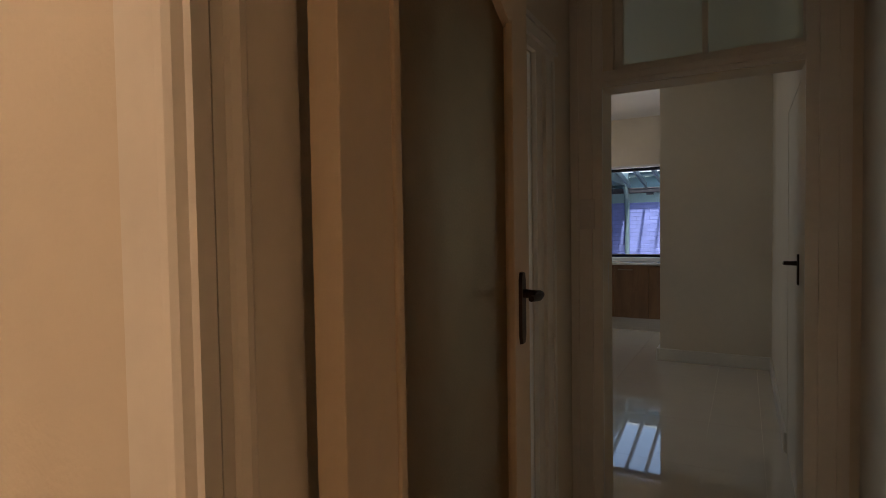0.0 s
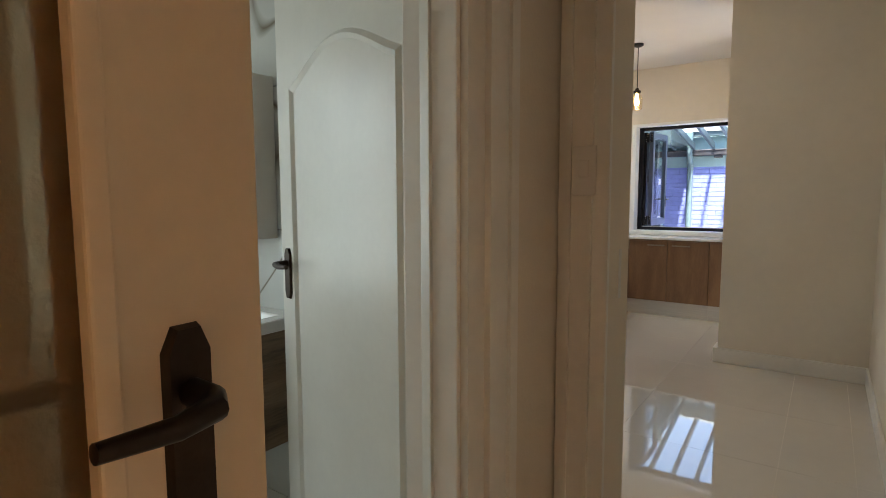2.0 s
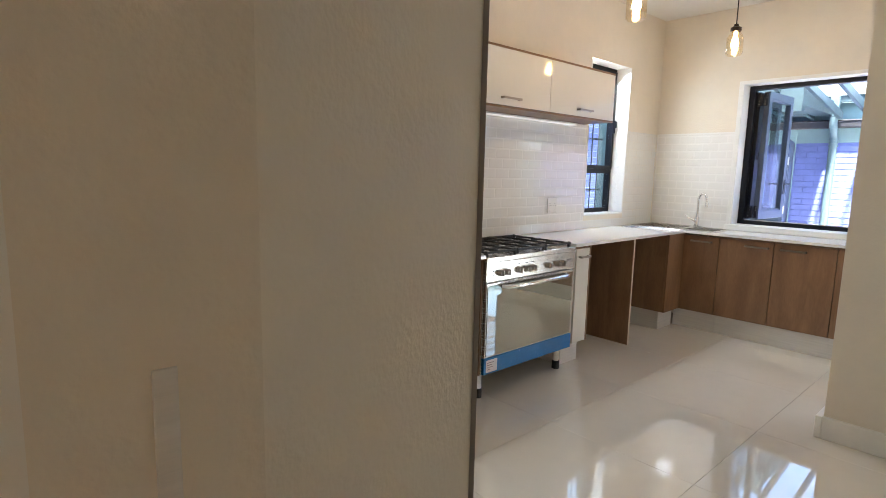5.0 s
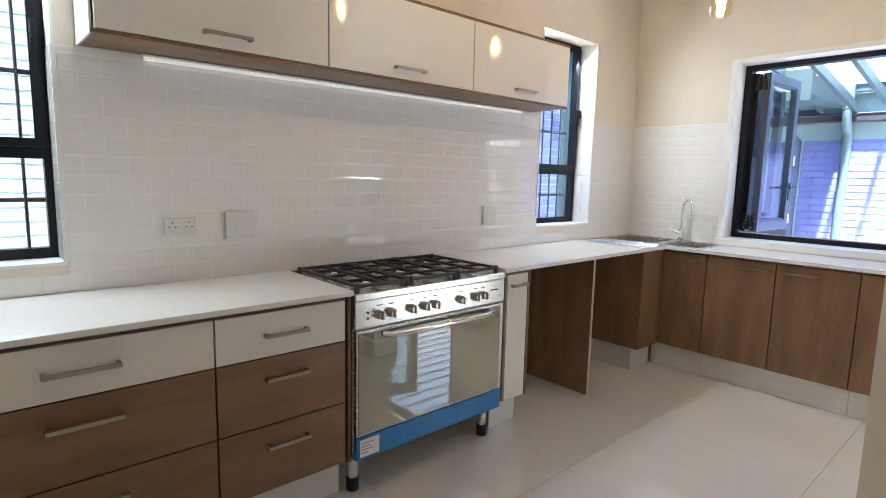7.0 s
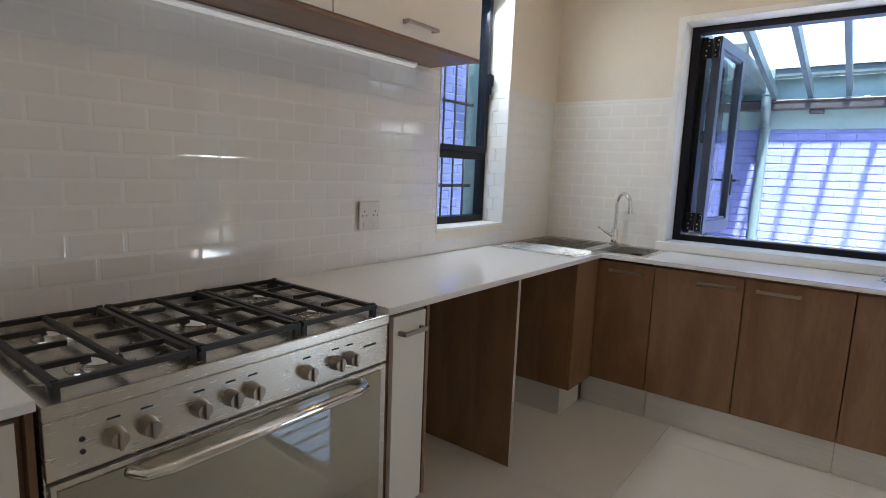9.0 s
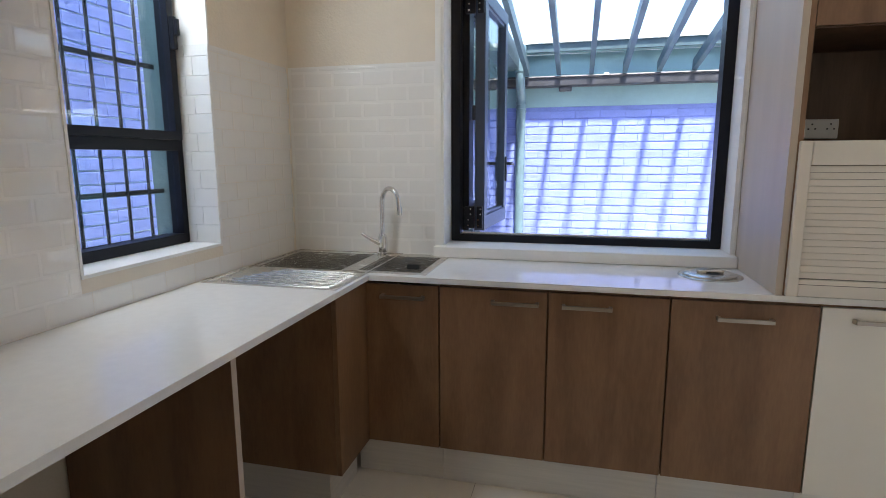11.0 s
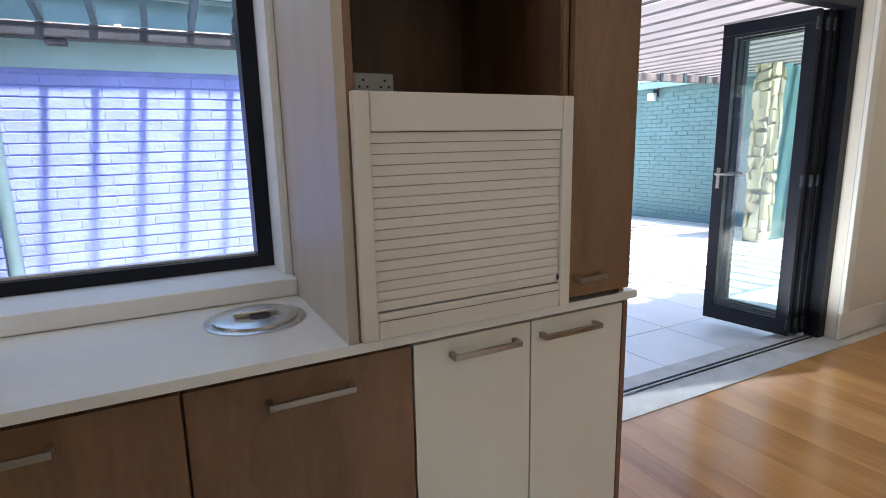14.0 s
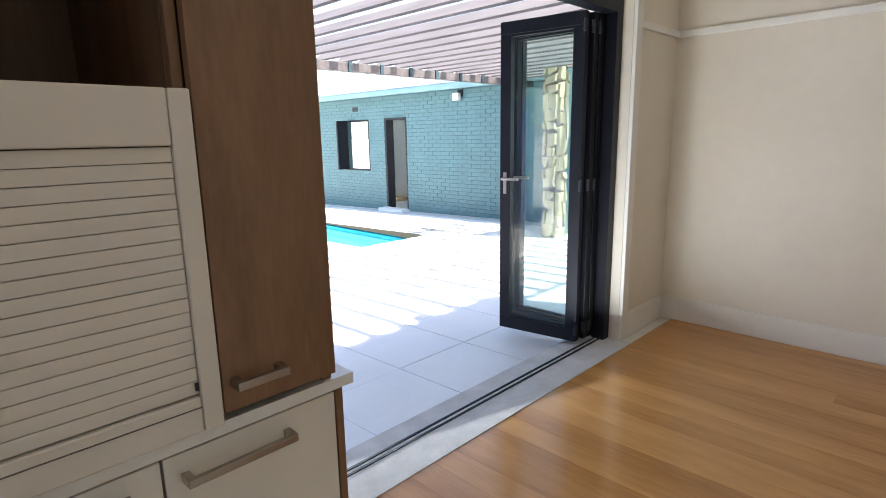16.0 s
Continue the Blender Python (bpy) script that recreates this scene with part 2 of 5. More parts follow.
PANE = glass("clear_glass", (0.93, 0.97, 0.96))
FROST = glass("frosted_glass", (0.80, 0.84, 0.80), 0.45)
FROSTD = mat("obscure_glass", (0.52, 0.40, 0.26), 0.32, var=0.06, scale=12, bump=0.14, bscale=160)
FROSTD.node_tree.nodes["Principled BSDF"].inputs["Transmission Weight"].default_value = 0.85
FROSTD.node_tree.nodes["Principled BSDF"].inputs["IOR"].default_value = 1.15
JAR = glass("jar_glass", (1.0, 0.93, 0.78), 0.0, 0.35)
MIRROR = mat("mirror_silver", (0.82, 0.86, 0.85), 0.02, 1.0, var=0.01)
BRONZE = mat("dark_bronze", (0.045, 0.03, 0.022), 0.38, 0.8, var=0.3, scale=18)
DOORW = mat("white_door_paint", (0.76, 0.76, 0.70), 0.33, var=0.04, scale=5, bump=0.06, bscale=25)
DOORC = mat("cream_door_paint", (0.72, 0.60, 0.45), 0.33, var=0.06, scale=5, bump=0.06, bscale=25)
MARB = marble("veined_marble_tile", (0.71, 0.74, 0.71), (0.25, 0.22, 0.165), 0.1)
BGROUT = mat("grey_tile_grout", (0.36, 0.36, 0.33), 0.85, var=0.08)
CERAM = mat("white_ceramic", (0.86, 0.87, 0.86), 0.08, var=0.02, coat=0.4)
ASH = wood("grey_ash_laminate", (0.10, 0.066, 0.042), (0.46, 0.34, 0.23), 0.45, (7, 0.7, 7), 1.5)
ASHX = wood("grey_ash_laminate_front", (0.19, 0.135, 0.085), (0.56, 0.43, 0.30), 0.45, (0.7, 7, 7), 1.7)
PLANK = wood("honey_pine_floor", (0.36, 0.150, 0.038), (0.67, 0.345, 0.112), 0.19, (4, 0.45, 4), 1.0, rand=0.13)
PLAST = mat("white_socket_plastic", (0.74, 0.72, 0.68), 0.35, var=0.02)
# near-black: painted shade of holes and gaps, also small black marks
HOLE = mat("slot_shade_and_black_mark", (0.02, 0.02, 0.02), 0.6, var=0.1)
PURP = mat("violet_painted_brick", (0.20, 0.255, 0.60), 0.55, var=0.14, scale=6, bump=0.5, bscale=35, rand=0.12)
PURPM = mat("violet_painted_mortar", (0.175, 0.225, 0.54), 0.7, var=0.12, scale=8, bump=0.4)
TEAL = mat("teal_painted_brick", (0.11, 0.205, 0.215), 0.6, var=0.12, scale=4, bump=0.5, bscale=35, rand=0.12)
TEALM = mat("teal_painted_mortar", (0.085, 0.165, 0.175), 0.7, var=0.12, scale=6)
TEALG = mat("grey_teal_painted_brick", (0.10, 0.165, 0.175), 0.6, var=0.12, scale=4, bump=0.5, bscale=35, rand=0.12)
TEALP = mat("pale_teal_plaster", (0.26, 0.40, 0.42), 0.65, var=0.1, scale=2, bump=0.2, bscale=40)
SLATM = mat("weathered_grey_slat", (0.15, 0.13, 0.125), 0.6, var=0.2, scale=5, stretch=(3, 0.4, 3))
BEAMT = mat("dark_teal_beam", (0.05, 0.085, 0.10), 0.5, var=0.2, scale=5)
DOWNP = mat("grey_teal_painted_steel", (0.12, 0.19, 0.22), 0.35, var=0.15, scale=6)
GUTTER = mat("black_gutter_metal", (0.045, 0.047, 0.055), 0.4, var=0.25, scale=9, bump=0.3, bscale=18)
PATIO = mat("pale_patio_tile", (0.85, 0.82, 0.78), 0.55, var=0.05, scale=2, bump=0.2, bscale=80, rand=0.08)
PATIOG = mat("patio_joint_sand", (0.60, 0.57, 0.53), 0.9, var=0.15, scale=8)
STONE = mat("honey_field_stone", (0.52, 0.44, 0.31), 0.8, var=0.22, scale=6, bump=0.8, bscale=25, rand=0.4)
STONEM = mat("dark_stone_joint", (0.24, 0.21, 0.17), 0.9, var=0.2)
ROOFM = mat("pale_roof_sheet", (0.55, 0.60, 0.60), 0.5, var=0.1, scale=2)
WATER = mat("pool_water", (0.06, 0.50, 0.60), 0.05, var=0.1, bump=0.2, bscale=5)
ALLEY = mat("pale_blue_brick", (0.50, 0.63, 0.69), 0.6, var=0.14, scale=5, bump=0.5, bscale=35, rand=0.1)
BULB = glow("warm_bulb_filament", (1.0, 0.62, 0.22), 14.0)
LEDM = glow("led_tube_diffuser", (1.0, 0.97, 0.92), 0.045)
CABLE = mat("black_cable", (0.015, 0.014, 0.013), 0.6, var=0.1)


# ---- mesh helpers ----
def bx(bm, x0, x1, y0, y1, z0, z1, bev=0.0):
    m = Matrix.Translation(((x0 + x1) / 2, (y0 + y1) / 2, (z0 + z1) / 2)) @ Matrix.Diagonal((abs(x1 - x0), abs(y1 - y0), abs(z1 - z0), 1))
    vs = bmesh.ops.create_cube(bm, size=1, matrix=m)["verts"]
    if bev:
        es = list({e for v in vs for e in v.link_edges})
        bmesh.ops.bevel(bm, geom=es, offset=bev, segments=2, affect="EDGES", profile=0.5)
    return bm


def box(x0, x1, y0, y1, z0, z1, bev=0.0):
    return bx(bmesh.new(), x0, x1, y0, y1, z0, z1, bev)


def cyl(bm, p, q, r, seg=16, r2=None):
    p, q = Vector(p), Vector(q)
    m = Matrix.Translation((p + q) / 2) @ (q - p).to_track_quat("Z", "Y").to_matrix().to_4x4()
    bmesh.ops.create_cone(bm, cap_ends=True, segments=seg, radius1=r, radius2=r if r2 is None else r2, depth=(q - p).length, matrix=m)
    return bm


def tube(bm, pts, r, seg=10):
    """A round bar swept along a line of points."""
    pts = [Vector(p) for p in pts]
    rings = []
    for i, p in enumerate(pts):
        d = (pts[min(i + 1, len(pts) - 1)] - pts[max(i - 1, 0)]).normalized()
        q = d.to_track_quat("Z", "Y").to_matrix()
        if rings:
            ref = prev_x - d * prev_x.dot(d)
            ax = ref.normalized()
        else:
            ax = q.col[0].copy()
        prev_x = ax
        ay = d.cross(ax)
        rr = r[i] if isinstance(r, (list, tuple)) else r
        rings.append([bm.verts.new(p + (ax * math.cos(a) + ay * math.sin(a)) * rr) for a in [2 * math.pi * k / seg for k in range(seg)]])
    for a, b in zip(rings, rings[1:]):
        for k in range(seg):
            bm.faces.new((a[k], a[(k + 1) % seg], b[(k + 1) % seg], b[k]))
    bm.faces.new(rings[0][::-1])
    bm.faces.new(rings[-1])
    return bm


def lathe(bm, c, profile, seg=24):
    """Turned body: (radius, height) pairs round the upright axis at c."""
    rings = [[bm.verts.new((c[0] + r * math.cos(2 * math.pi * k / seg), c[1] + r * math.sin(2 * math.pi * k / seg), c[2] + z)) for k in range(seg)] for r, z in profile]
    for a, b in zip(rings, rings[1:]):
        for k in range(seg):
            bm.faces.new((a[k], a[(k + 1) % seg], b[(k + 1) % seg], b[k]))
    bm.faces.new(rings[0][::-1])
    bm.faces.new(rings[-1])
    return bm


def prism(bm, poly, lo, hi, axis="z"):
    """A flat outline given thickness along an axis."""
    def at(p, h):
        return {"z": (p[0], p[1], h), "y": (p[0], h, p[1]), "x": (h, p[0], p[1])}[axis]
    a = [bm.verts.new(at(p, lo)) for p in poly]
    b = [bm.verts.new(at(p, hi)) for p in poly]
    bm.faces.new(a[::-1])
    bm.faces.new(b)
    for i in range(len(a)):
        j = (i + 1) % len(a)
        bm.faces.new((a[i], a[j], b[j], b[i]))
    return bm


def mesh_ob(name, bm, material, smooth=False):
    bmesh.ops.recalc_face_normals(bm, faces=bm.faces)
    me = bpy.data.meshes.new(name)
    bm.to_mesh(me)
    bm.free()
    me.materials.append(material)
    if smooth:
        me.shade_smooth()
        me.set_sharp_from_angle(angle=radians(40))
    return new(name, me)


def thing(name, at, label, category, group="", kind=""):
    ob = new(name)
    ob.empty_display_size = 0.1
    ob.location = at
    return tagged(ob, label, category, group, kind)


def part(name, bm, material, parent, label="", smooth=False):
    ob = mesh_ob(name, bm, material, smooth)
    ob.parent = parent
    if parent.type == "EMPTY":
        ob.matrix_parent_inverse = Matrix.Translation(parent.location).inverted()
    return tagged(ob, label)


def single(name, bm, material, label, category, kind="", smooth=False):
    return tagged(mesh_ob(name, bm, material, smooth), label, category, kind=kind)


def structure(name, bm, material, label, category="wall"):
    return single(name, bm, material, label, category, "structure")


def wall_boxes(bm, axis, a0, a1, t0, t1, z0, z1, holes=()):
    """Wall along an axis from a0 to a1, t0 to t1 thick, with rectangular openings (b0, b1, h0, h1)."""
    def put(p, q, lo, hi):
        if q - p > 1e-4 and hi - lo > 1e-4:
            bx(bm, p, q, t0, t1, lo, hi) if axis == "x" else bx(bm, t0, t1, p, q, lo, hi)
    cuts = sorted({a0, a1, *[h[0] for h in holes], *[h[1] for h in holes]})
    for p, q in zip(cuts, cuts[1:]):
        low = z0
        for b0, b1, h0, h1 in sorted([h for h in holes if h[0] < q - 1e-6 and h[1] > p + 1e-6], key=lambda h: h[2]):
            put(p, q, low, h0)
            low = h1
        put(p, q, low, z1)
    return bm


CEILZ = 2.9

# ---- large structure: floor, walls, ceiling ----
structure("floor", wall_boxes(bmesh.new(), "x", -2.27, 4.42, -2.2, 8.90, -0.16, -0.008), GROUT, "grout bed under polished cream floor tiles", "floor")

W1 = (3.80, 4.475, 1.005, 2.37)
W2 = (7.205, 7.865, 1.015, 2.37)
FW = (-1.195, 0.074, 0.94, 2.225)
wall_west = structure("wall_west", wall_boxes(bmesh.new(), "y", 3.785, 8.76, -2.27, -1.97, -0.16, CEILZ, [W1, W2]), CREAM, "cream painted kitchen wall with two barred windows")
wall_north = structure("wall_north", wall_boxes(bmesh.new(), "x", -1.97, 1.0, 8.46, 8.76, -0.16, CEILZ, [FW]), CREAM, "cream painted kitchen wall round a folding window")
structure("wall_dining_north", wall_boxes(bmesh.new(), "x", 1.0, 4.22, 8.71, 8.93, -0.16, CEILZ, [(1.10, 3.56, -0.16, 2.11)]), CREAM, "cream dining wall round the folding door opening")
structure("wall_dining_east", wall_boxes(bmesh.new(), "y", 4.5, 8.93, 4.22, 4.42, -0.16, CEILZ), CREAM, "plain cream painted dining room wall")
structure("wall_dining_south", wall_boxes(bmesh.new(), "x", 1.26, 4.22, 4.35, 4.5, 0, CEILZ), CREAM, "plain cream wall closing the dining room")
structure("wall_partition", wall_boxes(bmesh.new(), "x", 0.10, 1.26, 6.46, 6.62, 0, CEILZ), CREAM, "cream partition wall end between kitchen and dining room")
structure("wall_passage", wall_boxes(bmesh.new(), "y", 3.23, 6.46, 1.09, 1.26, 0, CEILZ, [(3.50, 4.30, 0, 2.04)]), CREAM, "cream wall beside the kitchen entry")
_b = prism(bmesh.new(), [(-2.27, 3.0), (0.13, 3.0), (0.13, 3.08), (0.285, 3.08), (0.285, 3.26), (0.115, 3.715), (0.115, 3.725), (0.05, 3.785), (-2.27, 3.785)], 0, CEILZ)
structure("wall_between", _b, CREAM, "thick cream wall between bathroom and kitchen")
_b = wall_boxes(bmesh.new(), "x", 0.285, 1.26, 3.08, 3.23, 0, CEILZ, [(0.285, 1.075, 0, 2.025), (0.33, 1.10, 2.10, 2.60)])
structure("wall_kitchen_door", _b, CREAM, "cream wall over the kitchen doorway with a glazed transom")
structure("wall_corridor_west", wall_boxes(bmesh.new(), "y", 1.07, 3.0, -0.02, 0.13, 0, CEILZ, [(1.74, 2.54, 0, 2.06)]), CREAM, "cream corridor wall with the bathroom doorway")
structure("wall_corridor_east", wall_boxes(bmesh.new(), "y", 1.07, 3.08, 1.26, 1.41, 0, CEILZ), CREAM, "plain cream corridor wall")
structure("wall_hall", bx(bx(wall_boxes(bmesh.new(), "x", 0.13, 1.26, 0.87, 1.01, 0, CEILZ, [(0.352, 1.20, 0, 2.08)]), -2.0, 0.13, 0.87, 1.07, 0, CEILZ), 1.26, 3.0, 0.87, 1.07, 0, CEILZ), CREAM, "cream hall wall with an open doorway")
structure("wall_hall_west", wall_boxes(bmesh.new(), "y", -2.2, 0.87, -2.15, -2.0, 0, CEILZ), CREAM, "plain cream wall closing the hall")
structure("wall_hall_east", wall_boxes(bmesh.new(), "y", -2.2, 0.87, 3.0, 3.15, 0, CEILZ), CREAM, "plain cream wall closing the hall")
structure("wall_hall_south", wall_boxes(bmesh.new(), "x", -2.0, 3.0, -2.2, -2.05, 0, CEILZ), CREAM, "plain cream wall closing the hall")
BW = (1.55, 2.362, 0.775, 2.15)
wall_bath_west = structure("wall_bathroom_west", wall_boxes(bmesh.new(), "y", 1.07, 3.0, -2.15, -1.90, -0.16, CEILZ, [BW]), BGROUT, "grouted bathroom wall behind marble tiles")
structure("ceiling", box(-2.3, 4.45, -2.25, 8.95, CEILZ, CEILZ + 0.18), CEIL, "flat white painted ceiling", "ceiling")

# ---- trims: skirtings, casings, rails ----
def skirting(x0, x1, y0, y1, h=0.12):
    b = box(x0, x1, y0, y1, 0, h, 0.004)
    return structure("baseboard", b, TRIMW, "white painted timber baseboard", "baseboard")


skirting(0.10, 1.09, 6.432, 6.46)
skirting(0.066, 0.10, 6.432, 6.645)
skirting(1.074, 1.09, 4.31, 6.431)
skirting(3.57, 4.22, 8.694, 8.71, 0.17)
skirting(4.204, 4.22, 4.5, 8.693, 0.17)
for c in ((3.56, 4.22, 8.69, 8.71), (4.20, 4.22, 4.5, 8.689)):
    _b = box(c[0], c[1], c[2], c[3], 1.955, 2.0, 0.006)
    structure("picture_rail", _b, TRIMW, "slim white picture rail", "rail")


PROFILE = ((0, 0.30, 0.55), (0.30, 0.42, 1.0), (0.42, 0.72, 0.75), (0.72, 0.82, 1.0), (0.82, 1.0, 0.6))


def stepped(a, s, w, t0, t1):
    """Outline of a moulded casing: across its width, then out from the wall."""
    pts = [(a, t0)]
    for u0, u1, d in PROFILE:
        pts += [(a + s * w * u0, t0 + (t1 - t0) * d), (a + s * w * u1, t0 + (t1 - t0) * d)]
    return pts + [(a + s * w, t0)]


def casing(axis, a, t0, t1, z1, side, w=0.10, name="casing"):
    """One upright of a moulded door casing."""
    pts = stepped(a, side, w, t0, t1)
    b = prism(bmesh.new(), pts if axis == "x" else [(q, p) for p, q in pts], 0, z1)
    return structure(name, b, TRIMW, "moulded white door casing", "casing")


def head(axis, a0, a1, t0, t1, z0, w=0.10):
    pts = [(q, p) for p, q in stepped(z0, 1, w, t0, t1)]
    b = prism(bmesh.new(), pts, a0, a1, "x") if axis == "x" else prism(bmesh.new(), pts, a0, a1, "y")
    return structure("casing_head", b, TRIMW, "moulded white door casing head", "casing")


# kitchen doorway, corridor side
casing("x", 0.285, 3.08, 3.045, 2.75, -1, 0.15)
casing("x", 1.075, 3.08, 3.045, 2.75, 1, 0.15)
head("x", 0.285, 1.075, 3.08, 3.055, 2.028, 0.07)
# bathroom doorway, corridor side
casing("y", 2.54, 0.13, 0.165, 2.07, 1, 0.235)
head("y", 1.75, 2.775, 0.13, 0.165, 2.07, 0.13)
# hall doorway: casing on the hall face and stepped jamb
_b = prism(bmesh.new(), [(0.215, 0.87), (0.215, 0.858), (0.220, 0.854), (0.310, 0.852), (0.314, 0.842), (0.324, 0.834), (0.340, 0.832), (0.350, 0.836), (0.358, 0.845), (0.366, 0.848), (0.366, 0.87)], 0, 2.10)
structure("casing_hall", _b, TRIMW, "flat white door casing with a bead along the opening", "casing")
_b = prism(bmesh.new(), [(0.352, 0.872), (0.366, 0.872), (0.366, 0.888), (0.374, 0.890), (0.381, 0.898), (0.381, 0.906), (0.374, 0.914), (0.366, 0.916), (0.366, 1.002), (0.352, 1.002)], 0, 2.08)
structure("door_jamb", _b, TRIMW, "stepped cream door jamb with a stop bead", "jamb")
# bathroom jamb lining
structure("door_jamb_bathroom", box(-0.02, 0.13, 2.525, 2.54, 0, 2.06, 0.003), TRIMW, "white bathroom door jamb lining", "jamb")
# dark grey strip along the edge of the thick wall
structure("corner_trim", prism(bmesh.new(), [(0.1165, 3.716), (0.121, 3.725), (0.055, 3.793), (0.045, 3.786)], 0, CEILZ - 0.01), GREYSTRIP, "dark grey strip on the wall corner", "trim")
# strike plate in the kitchen jamb
single("strike_plate", box(0.283, 0.2875, 3.165, 3.185, 1.06, 1.21, 0.001), KICK, "narrow worn steel strike plate in the jamb", "strike plate", "structure")


# ---- kitchen: cupboards, worktops ----
def bar_handle(parent, axis, c0, c1, face, z, out, name="handle"):
    """Flat bow handle: a bar on two short posts. axis: the way it runs; face: the door's face; out: which way it stands off."""
    b = bmesh.new()
    p, q = sorted((face + out * 0.022, face + out * 0.032))
    f, g = sorted((face, face + out * 0.022))
    if axis == "x":
        bx(b, c0, c1, p, q, z - 0.007, z + 0.007, 0.0015)
        for e in (c0, c1 - 0.012):
            bx(b, e, e + 0.012, f, g, z - 0.007, z + 0.007)
    else:
        bx(b, p, q, c0, c1, z - 0.007, z + 0.007, 0.0015)
        for e in (c0, c1 - 0.012):
            bx(b, f, g, e, e + 0.012, z - 0.007, z + 0.007)
    return part(name, b, STEELH, parent, "brushed nickel bow handle")


BACK, FRONT = -1.962, -1.42
# drawer bank beside the stove
unit = thing("drawer_cabinet", (-1.7, 4.65, 0), "brown oak drawer cabinet with white top drawers", "cabinet")
part("body", box(BACK, FRONT, 4.035, 5.325, 0.165, 0.8775), OAK, unit)
part("plinth", box(-1.90, -1.475, 4.035, 5.325, 0, 0.163), KICK, unit, "brushed aluminium plinth")
for y0, y1 in ((4.04, 4.797), (4.803, 5.312)):
    for z0, z1, m in ((0.695, 0.860, WHITEG), (0.435, 0.690, OAKH), (0.172, 0.430, OAKH)):
        d = part("drawer_front", box(FRONT + 0.001, FRONT + 0.02, y0, y1, z0, z1, 0.0015), m, unit, "white gloss drawer front" if m is WHITEG else "")
        mid, half = (y0 + y1) / 2, 0.10 if y1 - y0 > 0.6 else 0.085
        bar_handle(d, "y", mid - half, mid + half, FRONT + 0.02, (z0 + z1) / 2 + (0.0 if m is WHITEG else 0.05), 1)
part("side_panel", box(BACK, FRONT + 0.022, 5.3265, 5.339, 0.165, 0.8775), OAK, unit)
unit = thing("base_cabinet", (-1.7, 3.9, 0), "brown oak base cabinet in the kitchen corner", "cabinet")
part("body", box(BACK, FRONT, 3.795, 4.03, 0.165, 0.8775), OAK, unit)
part("door", box(FRONT + 0.001, FRONT + 0.02, 3.798, 4.03, 0.172, 0.86, 0.0015), OAK, unit)
part("plinth", box(-1.90, -1.475, 3.795, 4.033, 0, 0.163), KICK, unit)
single("worktop", box(-1.968, -1.378, 3.79, 5.340, 0.878, 0.90, 0.003), QUARTZ, "white quartz worktop on the drawer cabinet", "worktop")

# narrow pull-out beside the stove, and the open appliance bays
unit = thing("pullout_cabinet", (-1.7, 6.37, 0), "narrow white gloss pull-out cabinet beside the stove", "cabinet")
part("body", box(BACK, FRONT, 6.262, 6.468, 0.165, 0.8775), OAK, unit)
d = part("door", box(FRONT + 0.001, FRONT + 0.02, 6.292, 6.452, 0.172, 0.858, 0.0015), WHITEG, unit, "white gloss door")
bar_handle(d, "y", 6.315, 6.43, FRONT + 0.02, 0.80, 1)
part("plinth", box(-1.90, -1.475, 6.262, 6.468, 0, 0.163), KICK, unit)
part("side_panel", box(BACK, FRONT + 0.012, 6.469, 6.484, 0.165, 0.8775), OAK, unit)
unit = thing("divider_panel", (-1.68, 7.095, 0), "brown oak upright panel between open appliance bays", "panel")
part("panel", box(BACK, -1.4015, 7.085, 7.105, 0, 0.8775, 0.001), OAK, unit)
# paler strip puts the light on the oak panel's edge into colour
part("lit_edge", box(-1.4013, -1.40, 7.085, 7.105, 0, 0.8775), TAUPE, unit, "pale taupe strip painted as the lit panel edge")

unit = thing("corner_cabinet", (-1.6, 8.1, 0), "brown oak corner cabinet under the sink", "cabinet")
_b = bmesh.new()
bx(_b, BACK, -1.422, 7.715, 8.452, 0.17, 0.72)
bx(_b, -1.42, -1.092, 8.0, 8.452, 0.17, 0.72)
part("body", _b, OAK, unit)
part("return_panel", box(-1.421, -1.402, 7.70, 7.999, 0.172, 0.8775, 0.001), OAK, unit)
part("side_panel", box(BACK, -1.422, 7.70, 7.714, 0.172, 0.8775, 0.001), OAK, unit)
part("plinth", box(-1.95, -1.47, 7.735, 8.0, 0, 0.168), KICK, unit, "brushed aluminium plinth")
d = part("door", box(-1.40, -1.094, 7.98, 7.999, 0.176, 0.862, 0.0015), OAK, unit)
bar_handle(d, "x", -1.33, -1.15, 7.98, 0.815, -1)
part("plinth", box(-1.47, -1.092, 8.04, 8.055, 0, 0.168), KICK, unit)

unit = thing("sink_cabinet", (-0.66, 8.2, 0), "brown oak double-door cabinet under the window", "cabinet")
part("body", box(-1.090, -0.236, 8.0, 8.452, 0.17, 0.8775), OAK, unit)
for x0, x1, h0 in ((-1.088, -0.670, -0.88), (-0.664, -0.238, -0.615)):
    d = part("door", box(x0, x1, 7.98, 7.999, 0.176, 0.862, 0.0015), OAK, unit)
    bar_handle(d, "x", h0, h0 + 0.18, 7.98, 0.815, -1)
part("plinth", box(-1.090, -0.236, 8.04, 8.055, 0, 0.168), KICK, unit)

unit = thing("bin_cabinet", (0.0, 8.2, 0), "brown oak cabinet with one wide pull-out door", "cabinet")
part("body", box(-0.234, 0.238, 8.0, 8.452, 0.17, 0.8775), OAK, unit)
d = part("door", box(-0.232, 0.236, 7.98, 7.999, 0.176, 0.862, 0.0015), OAK, unit)
bar_handle(d, "x", -0.085, 0.095, 7.98, 0.805, -1)
part("plinth", box(-0.234, 0.238, 8.04, 8.055, 0, 0.168), KICK, unit)

